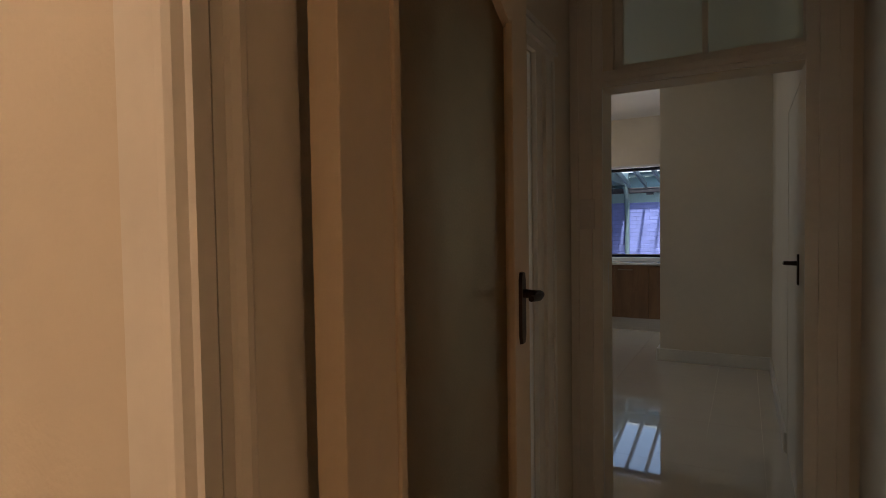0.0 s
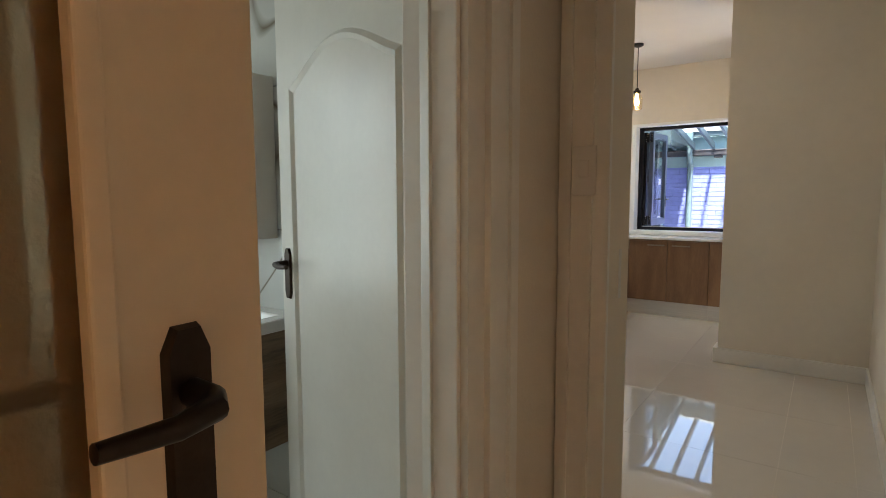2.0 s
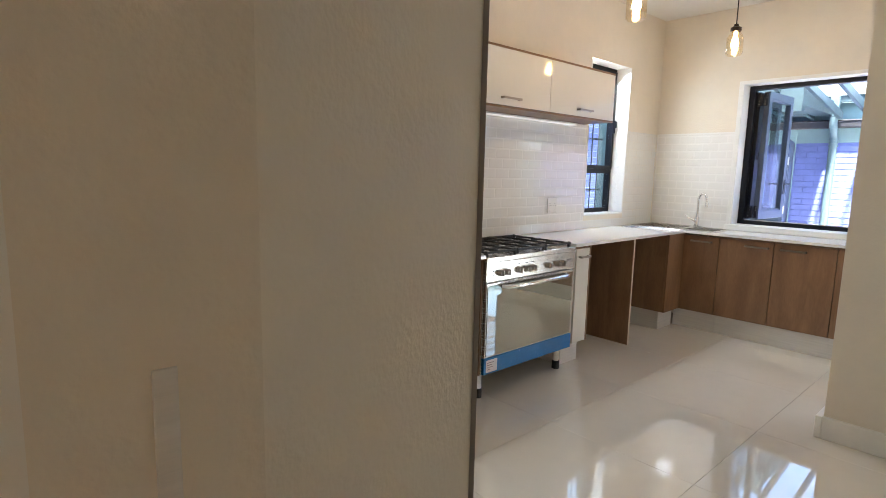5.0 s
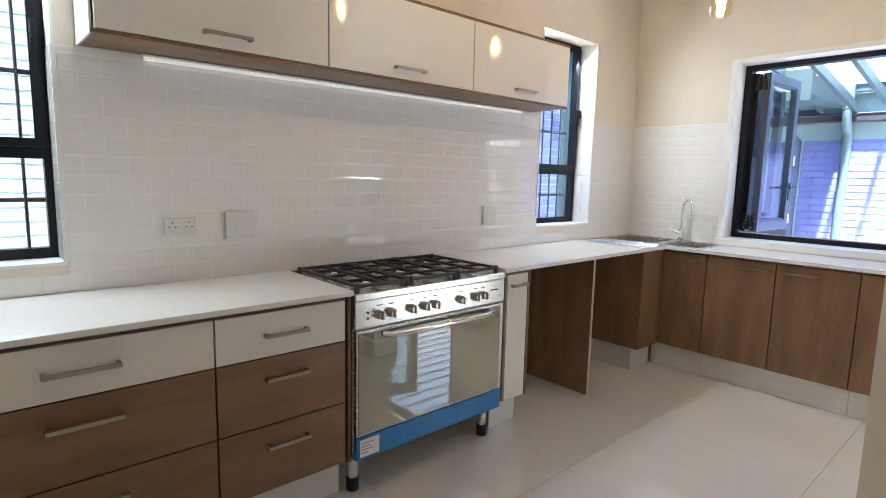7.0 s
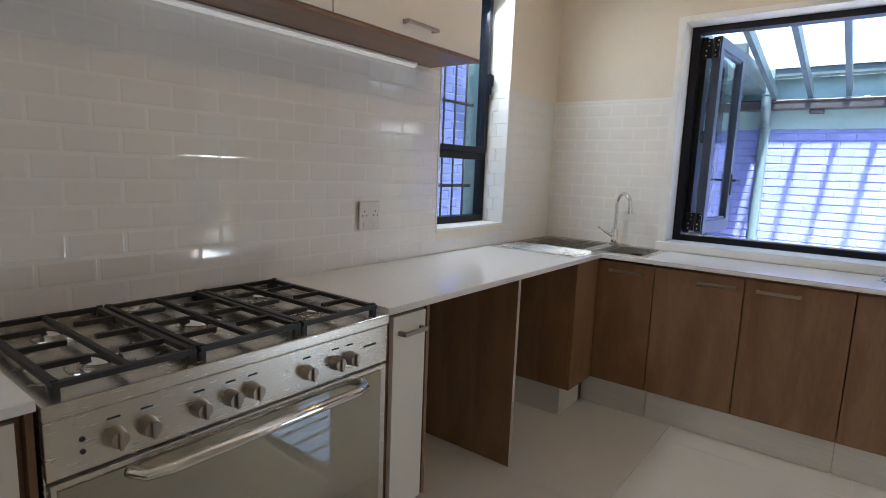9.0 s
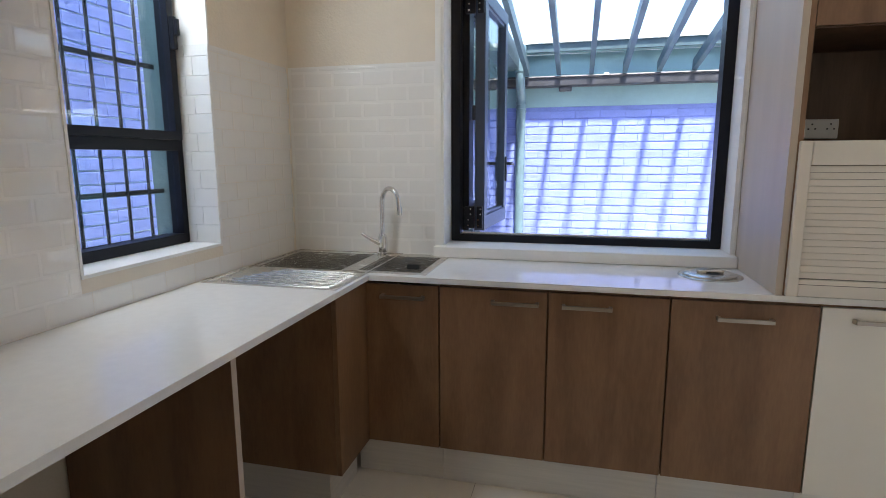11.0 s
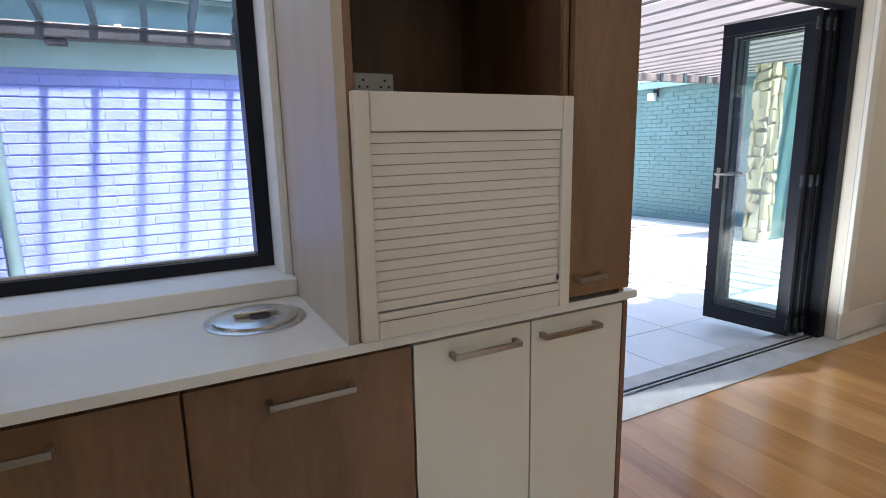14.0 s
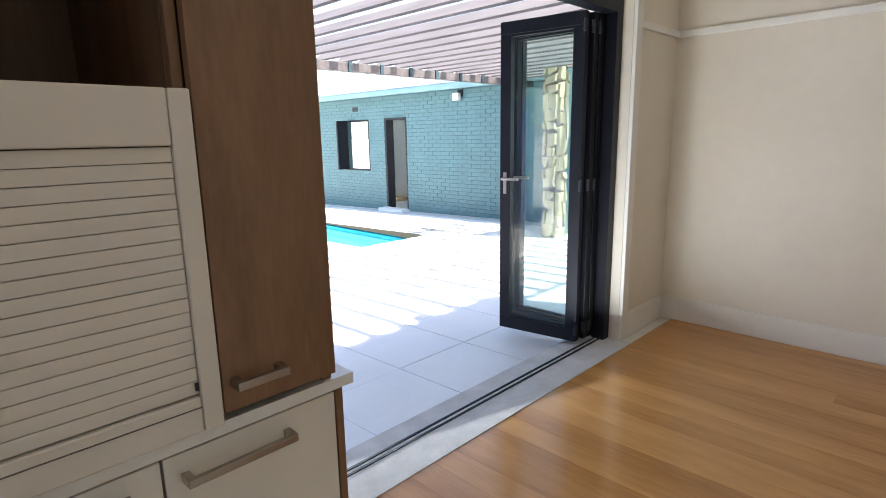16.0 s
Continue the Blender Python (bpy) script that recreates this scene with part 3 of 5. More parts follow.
unit = thing("white_cabinet", (0.57, 8.2, 0), "white gloss two-door base cabinet with oak end panel", "cabinet")
part("body", box(0.240, 0.885, 8.0, 8.452, 0.17, 0.8775), OAK, unit)
for x0, x1, h0 in ((0.242, 0.567, 0.332), (0.571, 0.884, 0.595)):
    d = part("door", box(x0, x1, 7.98, 7.999, 0.176, 0.862, 0.0015), WHITEG, unit)
    bar_handle(d, "x", h0, h0 + 0.19, 7.98, 0.822, -1)
part("end_panel", box(0.886, 0.902, 7.978, 8.452, 0.12, 0.8775, 0.001), OAK, unit, "brown oak end panel")
part("plinth", box(0.240, 0.885, 8.04, 8.055, 0, 0.168), KICK, unit)

# L-shaped worktop with the sink cut out
_b = bmesh.new()
bx(_b, -1.968, -1.378, 6.247, 7.70, 0.878, 0.90)
bx(_b, -1.968, -1.93, 7.70, 8.458, 0.878, 0.90)
bx(_b, -1.40, -1.378, 7.70, 7.958, 0.878, 0.90)
bx(_b, -1.40, -1.15, 7.958, 8.0, 0.878, 0.90)
bx(_b, -1.93, -1.15, 8.448, 8.458, 0.878, 0.90)
bx(_b, -1.15, 0.915, 7.958, 8.458, 0.878, 0.90)
single("corner_worktop", _b, QUARTZ, "white quartz L-shaped worktop round the corner sink", "worktop")

# corner sink
sink = thing("corner_sink", (-1.5, 8.1, 0.9), "stainless steel corner sink with two bowls and ribbed drainer", "sink")


def frame_rim(b, x0, x1, y0, y1, z0, z1, w):
    bx(b, x0, x1, y0, y0 + w, z0, z1)
    bx(b, x0, x1, y1 - w, y1, z0, z1)
    bx(b, x0, x0 + w, y0 + w, y1 - w, z0, z1)
    bx(b, x1 - w, x1, y0 + w, y1 - w, z0, z1)


def bowl(x0, x1, y0, y1, top, deep, t=0.006):
    b = bmesh.new()
    bx(b, x0, x1, y0, y1, top - deep, top - deep + t)
    bx(b, x0, x0 + t, y0, y1, top - deep + t, top)
    bx(b, x1 - t, x1, y0, y1, top - deep + t, top)
    bx(b, x0 + t, x1 - t, y0, y0 + t, top - deep + t, top)
    bx(b, x0 + t, x1 - t, y1 - t, y1, top - deep + t, top)
    cyl(b, ((x0 + x1) / 2, (y0 + y1) / 2, top - deep + t), ((x0 + x1) / 2, (y0 + y1) / 2, top - deep + t + 0.004), 0.04, 20)
    return b


for a in ((-1.93, -1.405, 7.695, 8.02, 0.9005), (-1.93, -1.522, 8.395, 8.448, 0.9035), (-1.93, -1.905, 8.02, 8.395, 0.9035), (-1.52, -1.45, 8.02, 8.448, 0.9035), (-1.448, -1.15, 8.372, 8.448, 0.9035), (-1.45, -1.15, 8.0, 8.03, 0.9035), (-1.18, -1.15, 8.03, 8.372, 0.9035)):
    part("deck", box(a[0], a[1], a[2], a[3], 0.893, a[4]), STEEL, sink)
_b = bmesh.new()
frame_rim(_b, -1.945, -1.392, 7.685, 8.455, 0.9005, 0.905, 0.008)
part("rim", _b, STEEL, sink)
for i in range(7):
    y = 7.735 + i * 0.038
    part("drainer_rib", tube(bmesh.new(), [(-1.89 + 0.02 * i, y, 0.9035), (-1.44, y, 0.9035)], 0.004, 6), STEEL, sink)
part("bowl", bowl(-1.905, -1.52, 8.02, 8.395, 0.897, 0.15), STEEL, sink)
bw = part("bowl", bowl(-1.45, -1.18, 8.03, 8.372, 0.897, 0.15), STEEL, sink)
part("overflow", box(-1.345, -1.285, 8.362, 8.3665, 0.845, 0.868, 0.003), HOLE, bw, "dark overflow slot")

tap = thing("sink_tap", (-1.475, 8.395, 0.9), "chrome swan-neck sink mixer tap", "tap")
part("base", lathe(bmesh.new(), (-1.475, 8.40, 0.9035), [(0.028, 0), (0.028, 0.01), (0.022, 0.014), (0.022, 0.085), (0.016, 0.1)], 20), CHROME, tap, smooth=True)
_p = [(-1.475, 8.40, 1.0), (-1.475, 8.40, 1.15)] + [(-1.475 + (0.055 - 0.055 * math.cos(a)) * 0.95, 8.40 - (0.055 - 0.055 * math.cos(a)) * 0.6, 1.15 + 0.075 * math.sin(a)) for a in [k * math.pi / 10 for k in range(1, 10)]]
_p += [(-1.37, 8.333, 1.135), (-1.368, 8.332, 1.12)]
part("spout", tube(bmesh.new(), _p, 0.0115, 12), CHROME, tap, smooth=True)
part("nozzle", cyl(bmesh.new(), (-1.368, 8.332, 1.14), (-1.366, 8.331, 1.105), 0.014, 14), CHROME, tap, smooth=True)
part("lever", tube(bmesh.new(), [(-1.48, 8.395, 0.955), (-1.525, 8.36, 0.985), (-1.56, 8.335, 1.015)], [0.013, 0.009, 0.007], 10), CHROME, tap, smooth=True)

# round bin lid in the worktop
lid = thing("worktop_bin", (-0.055, 8.245, 0.9), "round stainless bin lid let into the worktop", "bin")
part("ring", lathe(bmesh.new(), (-0.055, 8.245, 0.9), [(0.118, 0), (0.118, 0.003), (0.108, 0.005), (0.10, 0.004)], 40), STEEL, lid, smooth=True)
part("lid", lathe(bmesh.new(), (-0.055, 8.245, 0.904), [(0.098, 0), (0.098, 0.006), (0.09, 0.009), (0.05, 0.007)], 40), STEEL, lid, smooth=True)
part("grip", box(-0.105, -0.005, 8.238, 8.252, 0.911, 0.925, 0.005), STEEL, lid, "raised steel grip")
part("finger_well", lathe(bmesh.new(), (-0.045, 8.23, 0.9112), [(0.024, 0), (0.024, 0.001)], 20), HOLE, lid, "dark finger well")

# wall cupboard run
unit = thing("wall_cabinet", (-1.82, 5.83, 1.8), "white gloss wall cabinet with oak carcass and lift-up doors", "wall cabinet")
part("bottom", box(BACK, -1.70, 4.548, 7.118, 1.802, 1.822), OAKH, unit)
part("top", box(BACK, -1.70, 4.548, 7.118, 2.165, 2.185), OAKH, unit)
part("side_panel", box(BACK, -1.70, 7.10, 7.118, 1.822, 2.165), OAKH, unit)
part("back_panel", box(BACK, -1.95, 4.57, 7.10, 1.822, 2.165), OAKH, unit)
part("end_panel", box(BACK, -1.70, 4.540, 4.5475, 1.80, 2.185), WHITEREV, unit, "white end panel")
_b = bmesh.new()
bx(_b, -1.70, -1.682, 4.540, 7.118, 1.800, 1.812)
bx(_b, -1.70, -1.682, 4.540, 7.118, 2.174, 2.187)
part("edge_frame", _b, OAKH, unit)
for y0, y1 in ((4.552, 5.404), (5.410, 6.270), (6.276, 7.112)):
    d = part("door", box(-1.699, -1.680, y0, y1, 1.815, 2.172, 0.0015), WHITEG, unit)
    m = (y0 + y1) / 2
    bar_handle(d, "y", m - 0.09, m + 0.09, -1.680, 1.862, 1)
lamp = thing("undercabinet_light", (-1.93, 5.8, 1.78), "slim white LED batten under the wall cabinet", "light")
part("housing", box(-1.955, -1.925, 4.75, 6.98, 1.79, 1.80, 0.002), WHITEREV, lamp)
part("diffuser", box(-1.953, -1.927, 4.755, 6.975, 1.779, 1.7895, 0.003), LEDM, lamp, "glowing white diffuser")

# tall unit: roller-shutter niche over the white cabinet
unit = thing("tall_unit", (0.5, 8.2, 0.9), "oak wall unit with open niche above a white roller shutter", "wall unit")
part("side_panel", box(0.086, 0.108, 7.958, 8.455, 0.9015, 2.55), TAUPE, unit, "taupe side panel")
part("side_edge", box(0.1085, 0.124, 7.958, 8.455, 0.9015, 2.55), OAK, unit)
part("divider", box(0.643, 0.658, 7.965, 8.45, 0.9015, 2.55), OAK, unit)
part("side_panel", box(0.852, 0.870, 7.965, 8.45, 0.9015, 2.55), OAK, unit)
# back, linings and shelves take the darkened oak, painting shade inside the niche
part("back_panel", box(0.124, 0.851, 8.435, 8.45, 0.9015, 2.55), SHADEIN, unit)
part("lining", box(0.1245, 0.128, 7.975, 8.434, 1.41, 1.758), SHADEIN, unit)
part("lining", box(0.639, 0.6425, 7.975, 8.434, 1.41, 1.758), SHADEIN, unit)
part("shelf", box(0.1285, 0.6385, 7.99, 8.434, 1.385, 1.40), SHADEIN, unit)
part("shelf", box(0.1285, 0.6385, 7.975, 8.434, 1.758, 1.776), SHADEIN, unit)
part("top", box(0.086, 0.870, 7.958, 8.45, 2.551, 2.57), OAK, unit)
d = part("door", box(0.126, 0.642, 7.955, 7.974, 1.762, 2.545, 0.0015), OAK, unit)
d = part("tall_door", box(0.660, 0.868, 7.945, 7.964, 0.918, 2.545, 0.0015), OAK, unit)
bar_handle(d, "x", 0.672, 0.760, 7.945, 0.968, -1)
shut = part("shutter_frame", bx(bx(bx(box(0.112, 0.147, 7.938, 7.957, 0.904, 1.412, 0.003), 0.626, 0.656, 7.938, 7.957, 0.904, 1.412, 0.003), 0.1475, 0.6255, 7.940, 7.957, 1.335, 1.412, 0.003), 0.1475, 0.6255, 7.942, 7.957, 0.904, 0.962, 0.003), SHUT, unit, "white shutter frame")
for i in range(17):
    z = 0.9655 + i * 0.0217
    part("slat", box(0.148, 0.625, 7.9465, 7.955, z, z + 0.0208, 0.0012), SHUT, shut)
# black sheet added so the gaps between slats read as shade
part("gap_shade", box(0.148, 0.625, 7.9555, 7.962, 0.963, 1.334), HOLE, shut)
part("latch", box(0.619, 0.624, 7.942, 7.946, 0.972, 0.985, 0.001), HOLE, shut, "small dark latch")
# thin dark strip laid on the frame, painting the shade of a groove
part("groove_shade", box(0.148, 0.625, 7.9412, 7.9419, 0.944, 0.946), SLATM, shut)


def socket(c, axis, face, out, w=0.12, h=0.075, kind="socket"):
    """Double wall socket: plate, pin holes and two rocker switches."""
    s = thing("wall_socket", c, "white plastic double wall socket with switches", "socket")

    def put(name, u0, u1, z0, z1, d0, d1, m, bev=0.0, lab=""):
        lo, hi = sorted((face + out * d0, face + out * d1))
        b = box(lo, hi, c[1] + u0, c[1] + u1, c[2] + z0, c[2] + z1, bev) if axis == "y" else box(c[0] + u0, c[0] + u1, lo, hi, c[2] + z0, c[2] + z1, bev)
        part(name, b, m, s, lab)
    put("plate", -w / 2, w / 2, -h / 2, h / 2, 0, 0.009, PLAST, 0.003)
    for k in (-0.27, 0.27):
        for du, dz in ((0, 0.018), (-0.012, 0.0), (0.012, 0.0)):
            put("pin_hole", k * w + du - 0.003, k * w + du + 0.003, dz - 0.003, dz + 0.003, 0.009, 0.0095, HOLE)
        put("switch", k * w - 0.008, k * w + 0.008, -h * 0.42, -h * 0.24, 0.009, 0.012, PLAST, 0.001)
    return s


socket((-1.958, 4.865, 1.13), "y", -1.958, 1)
socket((-1.958, 6.722, 1.12), "y", -1.958, 1, 0.12, 0.12)
_s = thing("blank_plate", (-1.958, 5.115, 1.127), "blank white wall plate on the tiles", "wall plate")
part("plate", box(-1.958, -1.951, 5.05, 5.18, 1.067, 1.187, 0.003), PLAST, _s)
part("cover", box(-1.951, -1.949, 5.085, 5.145, 1.10, 1.155, 0.001), PLAST, _s)
socket((0.345, 8.435, 1.47), "x", 8.435, -1)

# ---- range cooker ----
stove = thing("range_cooker", (-1.66, 5.793, 0), "stainless steel gas range cooker with blue film on its drawer", "cooker")
Y0, Y1, SF = 5.347, 6.240, -1.40
part("body", box(-1.955, SF, Y0, Y1, 0.165, 0.852, 0.003), STEEL, stove)
part("hob", bx(box(-1.955, -1.372, Y0 - 0.002, Y1 + 0.002, 0.853, 0.884, 0.004), -1.955, -1.93, Y0, Y1, 0.884, 0.90), STEEL, stove)
part("control_panel", box(SF + 0.001, SF + 0.022, Y0, Y1, 0.735, 0.852, 0.003), STEEL, stove)
for f in (0.13, 0.20, 0.325, 0.41, 0.475, 0.655, 0.765, 0.825):
    y = Y0 + f * (Y1 - Y0)
    k = part("knob", cyl(bmesh.new(), (SF + 0.022, y, 0.785), (SF + 0.05, y, 0.785), 0.021, 20, 0.017), STEELH, stove, smooth=True)
    part("grip", box(SF + 0.0505, SF + 0.058, y - 0.004, y + 0.004, 0.766, 0.804, 0.002), STEELH, k)
    part("mark", box(SF + 0.022, SF + 0.0228, y - 0.012, y + 0.012, 0.822, 0.826), HOLE, stove)
for z in (0.775, 0.80):
    part("indicator", cyl(bmesh.new(), (SF + 0.022, Y0 + 0.06, z), (SF + 0.0245, Y0 + 0.06, z), 0.005, 10), HOLE, stove)
part("badge", box(SF + 0.022, SF + 0.0228, Y1 - 0.10, Y1 - 0.05, 0.80, 0.806), HOLE, stove)
door = part("oven_door", box(SF + 0.001, SF + 0.024, Y0 + 0.004, Y1 - 0.004, 0.272, 0.728, 0.003), STEEL, stove, "steel oven door")
part("door_glass", box(SF + 0.024, SF + 0.028, Y0 + 0.014, Y1 - 0.03, 0.28, 0.715, 0.001), OVENG, door, "dark reflective oven glass")
_p = [(SF + 0.026, Y0 + 0.14, 0.70), (SF + 0.062, Y0 + 0.16, 0.70), (SF + 0.072, Y0 + 0.2, 0.70), (SF + 0.072, Y1 - 0.17, 0.70), (SF + 0.062, Y1 - 0.13, 0.70), (SF + 0.026, Y1 - 0.11, 0.70)]
part("door_handle", tube(bmesh.new(), _p, 0.0135, 14), CHROME, door, "bright steel bar handle", True)
part("drawer", box(SF + 0.001, SF + 0.024, Y0 + 0.004, Y1 - 0.004, 0.166, 0.266, 0.003), BLUEF, stove, "drawer front under blue protective film")
st = part("sticker", box(SF + 0.024, SF + 0.0248, Y0 + 0.022, Y0 + 0.12, 0.178, 0.255), PAPER, stove, "white paper label")
for i, (a, c) in enumerate(((0.03, 0.09), (0.03, 0.075), (0.03, 0.085), (0.03, 0.06))):
    part("print_line", box(SF + 0.0248, SF + 0.0251, Y0 + a, Y0 + c, 0.236 - i * 0.014, 0.2395 - i * 0.014), SLATM, st)
for y in (Y0 + 0.035, Y1 - 0.055):
    for x in (-1.455, -1.90):
        leg = part("foot", cyl(bmesh.new(), (x, y, 0.06), (x, y, 0.166), 0.024, 18), CHROME, stove, smooth=True)
        part("rubber_foot", cyl(bmesh.new(), (x, y, 0), (x, y, 0.0595), 0.027, 18), BLACKR, leg, "black rubber foot", True)
# burners and iron pan supports
for y, x, r in ((5.50, -1.53, 0.045), (5.50, -1.80, 0.035), (5.793, -1.66, 0.06), (6.09, -1.53, 0.035), (6.09, -1.80, 0.045)):
    bn = part("burner", lathe(bmesh.new(), (x, y, 0.884), [(r * 1.5, 0), (r * 1.45, 0.003), (r, 0.004), (r, 0.008)], 24), STEEL, stove, smooth=True)
    part("burner_cap", lathe(bmesh.new(), (x, y, 0.8925), [(r * 0.95, 0), (r * 0.95, 0.005), (r * 0.8, 0.008)], 24), CHROME, bn, smooth=True)
for k in range(3):
    y0 = Y0 + 0.025 + k * 0.285
    y1 = y0 + 0.275
    b = bmesh.new()
    zz = 0.901
    for x in (-1.92, -1.41):
        bx(b, x - 0.007, x + 0.007, y0, y1, zz, zz + 0.012)
    for y in (y0 + 0.007, y1 - 0.007):
        bx(b, -1.913, -1.417, y - 0.007, y + 0.007, zz, zz + 0.012)
    bx(b, -1.913, -1.417, (y0 + y1) / 2 - 0.006, (y0 + y1) / 2 + 0.006, zz, zz + 0.012)
    for x in (-1.80, -1.665, -1.53):
        bx(b, x - 0.006, x + 0.006, y0 + 0.014, (y0 + y1) / 2 - 0.03, zz, zz + 0.012)
        bx(b, x - 0.006, x + 0.006, (y0 + y1) / 2 + 0.03, y1 - 0.014, zz, zz + 0.012)
    for x in (-1.915, -1.415):
        for y in (y0 + 0.006, y1 - 0.006):
            bx(b, x - 0.008, x + 0.008, y - 0.008, y + 0.008, 0.884, zz)
            bx(b, x - 0.006, x + 0.006, y - 0.006, y + 0.006, zz + 0.012, zz + 0.016)
    part("pan_support", b, IRON, stove, "black cast iron pan support")

# ---- jar pendants ----
def pendant(x, y, cap):
    p = thing("pendant_lamp", (x, y, cap), "glass jar pendant lamp on a black cord, lit", "pendant lamp", "jar pendants")
    part("ceiling_rose", lathe(bmesh.new(), (x, y, CEILZ - 0.03), [(0.05, 0.03), (0.05, 0.01), (0.03, 0)], 24), CABLE, p, smooth=True)
    part("cord", tube(bmesh.new(), [(x, y, cap), (x, y, CEILZ - 0.028)], 0.004, 8), CABLE, p)
    part("cap", lathe(bmesh.new(), (x, y, cap - 0.035), [(0.034, 0), (0.036, 0.004), (0.036, 0.026), (0.02, 0.032), (0.014, 0.05)], 24), BRONZE, p, "dark bronze cap", True)
    j = part("jar", lathe(bmesh.new(), (x, y, cap - 0.20), [(0.02, 0.003), (0.045, 0.0), (0.055, 0.012), (0.055, 0.115), (0.045, 0.14), (0.034, 0.152), (0.034, 0.165)], 28), JAR, p, "clear glass jar", True)
    j.visible_shadow = False
    part("bulb", lathe(bmesh.new(), (x, y, cap - 0.155), [(0.004, 0), (0.018, 0.008), (0.025, 0.03), (0.02, 0.06), (0.012, 0.085), (0.011, 0.12)], 20), BULB, p, "glowing warm bulb", True)


pendant(-0.86, 7.30, 2.446)
pendant(-0.88, 5.95, 2.43)


# ---- windows ----
def barred_window(name, y0, y1, z0, z1, zt, hinge):
    """Top-hung casement over a fixed light in charcoal aluminium, with burglar bars behind."""
    w = thing(name, (-2.15, (y0 + y1) / 2, z0), "charcoal aluminium casement window with burglar bars", "window", kind="structure")
    fx0, fx1 = -2.17, -2.115
    b = bmesh.new()
    f = 0.038
    bx(b, fx0, fx1, y0, y1, z0 + 0.012, z0 + 0.012 + f)
    bx(b, fx0, fx1, y0, y1, z1 - f, z1)
    bx(b, fx0, fx1, y0, y0 + f, z0 + 0.012 + f, z1 - f)
    bx(b, fx0, fx1, y1 - f, y1, z0 + 0.012 + f, z1 - f)
    bx(b, fx0, fx1, y0 + f, y1 - f, zt - 0.03, zt + 0.03)
    part("window_frame", b, ALU, w)
    b = bmesh.new()
    frame_yz(b, fx1 + 0.001, fx1 + 0.02, y0 + 0.03, y1 - 0.03, zt + 0.012, z1 - 0.03, 0.032)
    s = part("sash", b, ALU, w)
    part("stay_handle", bx(box(fx1 + 0.02, fx1 + 0.04, y1 - 0.058, y1 - 0.038, zt + 0.35, zt + 0.47, 0.003), fx1 + 0.04, fx1 + 0.055, y1 - 0.056, y1 - 0.04, zt + 0.40, zt + 0.46, 0.003), ALU, s)
    for a, c in ((z0 + 0.05, zt - 0.03), (zt + 0.044, z1 - 0.062)):
        p = part("pane", box(-2.147, -2.141, y0 + f, y1 - f, a, c), PANE, w)
        p.visible_shadow = False
    for i in range(6):
        y = y1 - 0.095 - 0.106 * i
        part("bar", cyl(bmesh.new(), (-2.215, y, z0 + 0.012), (-2.215, y, z1 - 0.012), 0.006, 8), BAR, w)
    for z in (z0 + 0.035, 1.235, 1.72, 2.12):
        part("cross_bar", box(-2.223, -2.219, y0 + 0.004, y1 - 0.004, z - 0.009, z + 0.009), BAR, w)
    part("window_sill", box(-2.268, -1.966, y0 + 0.002, y1 - 0.002, z0 - 0.0, z0 + 0.011), WHITEREV, w, "white sill")
    part("reveal", box(-2.114, -1.966, y1 - 0.010, y1 - 0.0002, z0 + 0.011, z1 - 0.001), WHITEREV, w, "white plastered reveal")
    part("reveal", box(-2.114, -1.966, y0 + 0.0002, y0 + 0.010, z0 + 0.011, z1 - 0.001), WHITEREV, w)
    for a, c in ((y1 - 0.010, y1 - 0.0002), (y0 + 0.0002, y0 + 0.010)):
        part("outer_reveal", box(-2.268, -2.171, a, c, z0 + 0.012, z1 - 0.001), TEALG, w, "grey-teal painted outer reveal")
    k, z = 0, z0 + 0.012
    while z < TILE_TOP - 0.01:
        h = min(0.0726, TILE_TOP - z)
        cut = -2.04 if k % 2 else -2.075
        for a, c in ((-2.113, cut), (cut, -1.966)):
            part("reveal_tile", box(a + 0.0006, c - 0.0006, y1 - 0.0135, y1 - 0.0101, z + 0.0006, z + h - 0.0006, 0.0016), METRO, w)
        k, z = k + 1, z + 0.0726
    return w


def frame_yz(b, x0, x1, y0, y1, z0, z1, w):
    bx(b, x0, x1, y0, y1, z0, z0 + w)
    bx(b, x0, x1, y0, y1, z1 - w, z1)
    bx(b, x0, x1, y0, y0 + w, z0 + w, z1 - w)
    bx(b, x0, x1, y1 - w, y1, z0 + w, z1 - w)


TILE_TOP = 1.797
barred_window("window_1", *W1, 1.424, 1)
barred_window("window_2", *W2, 1.424, 1)


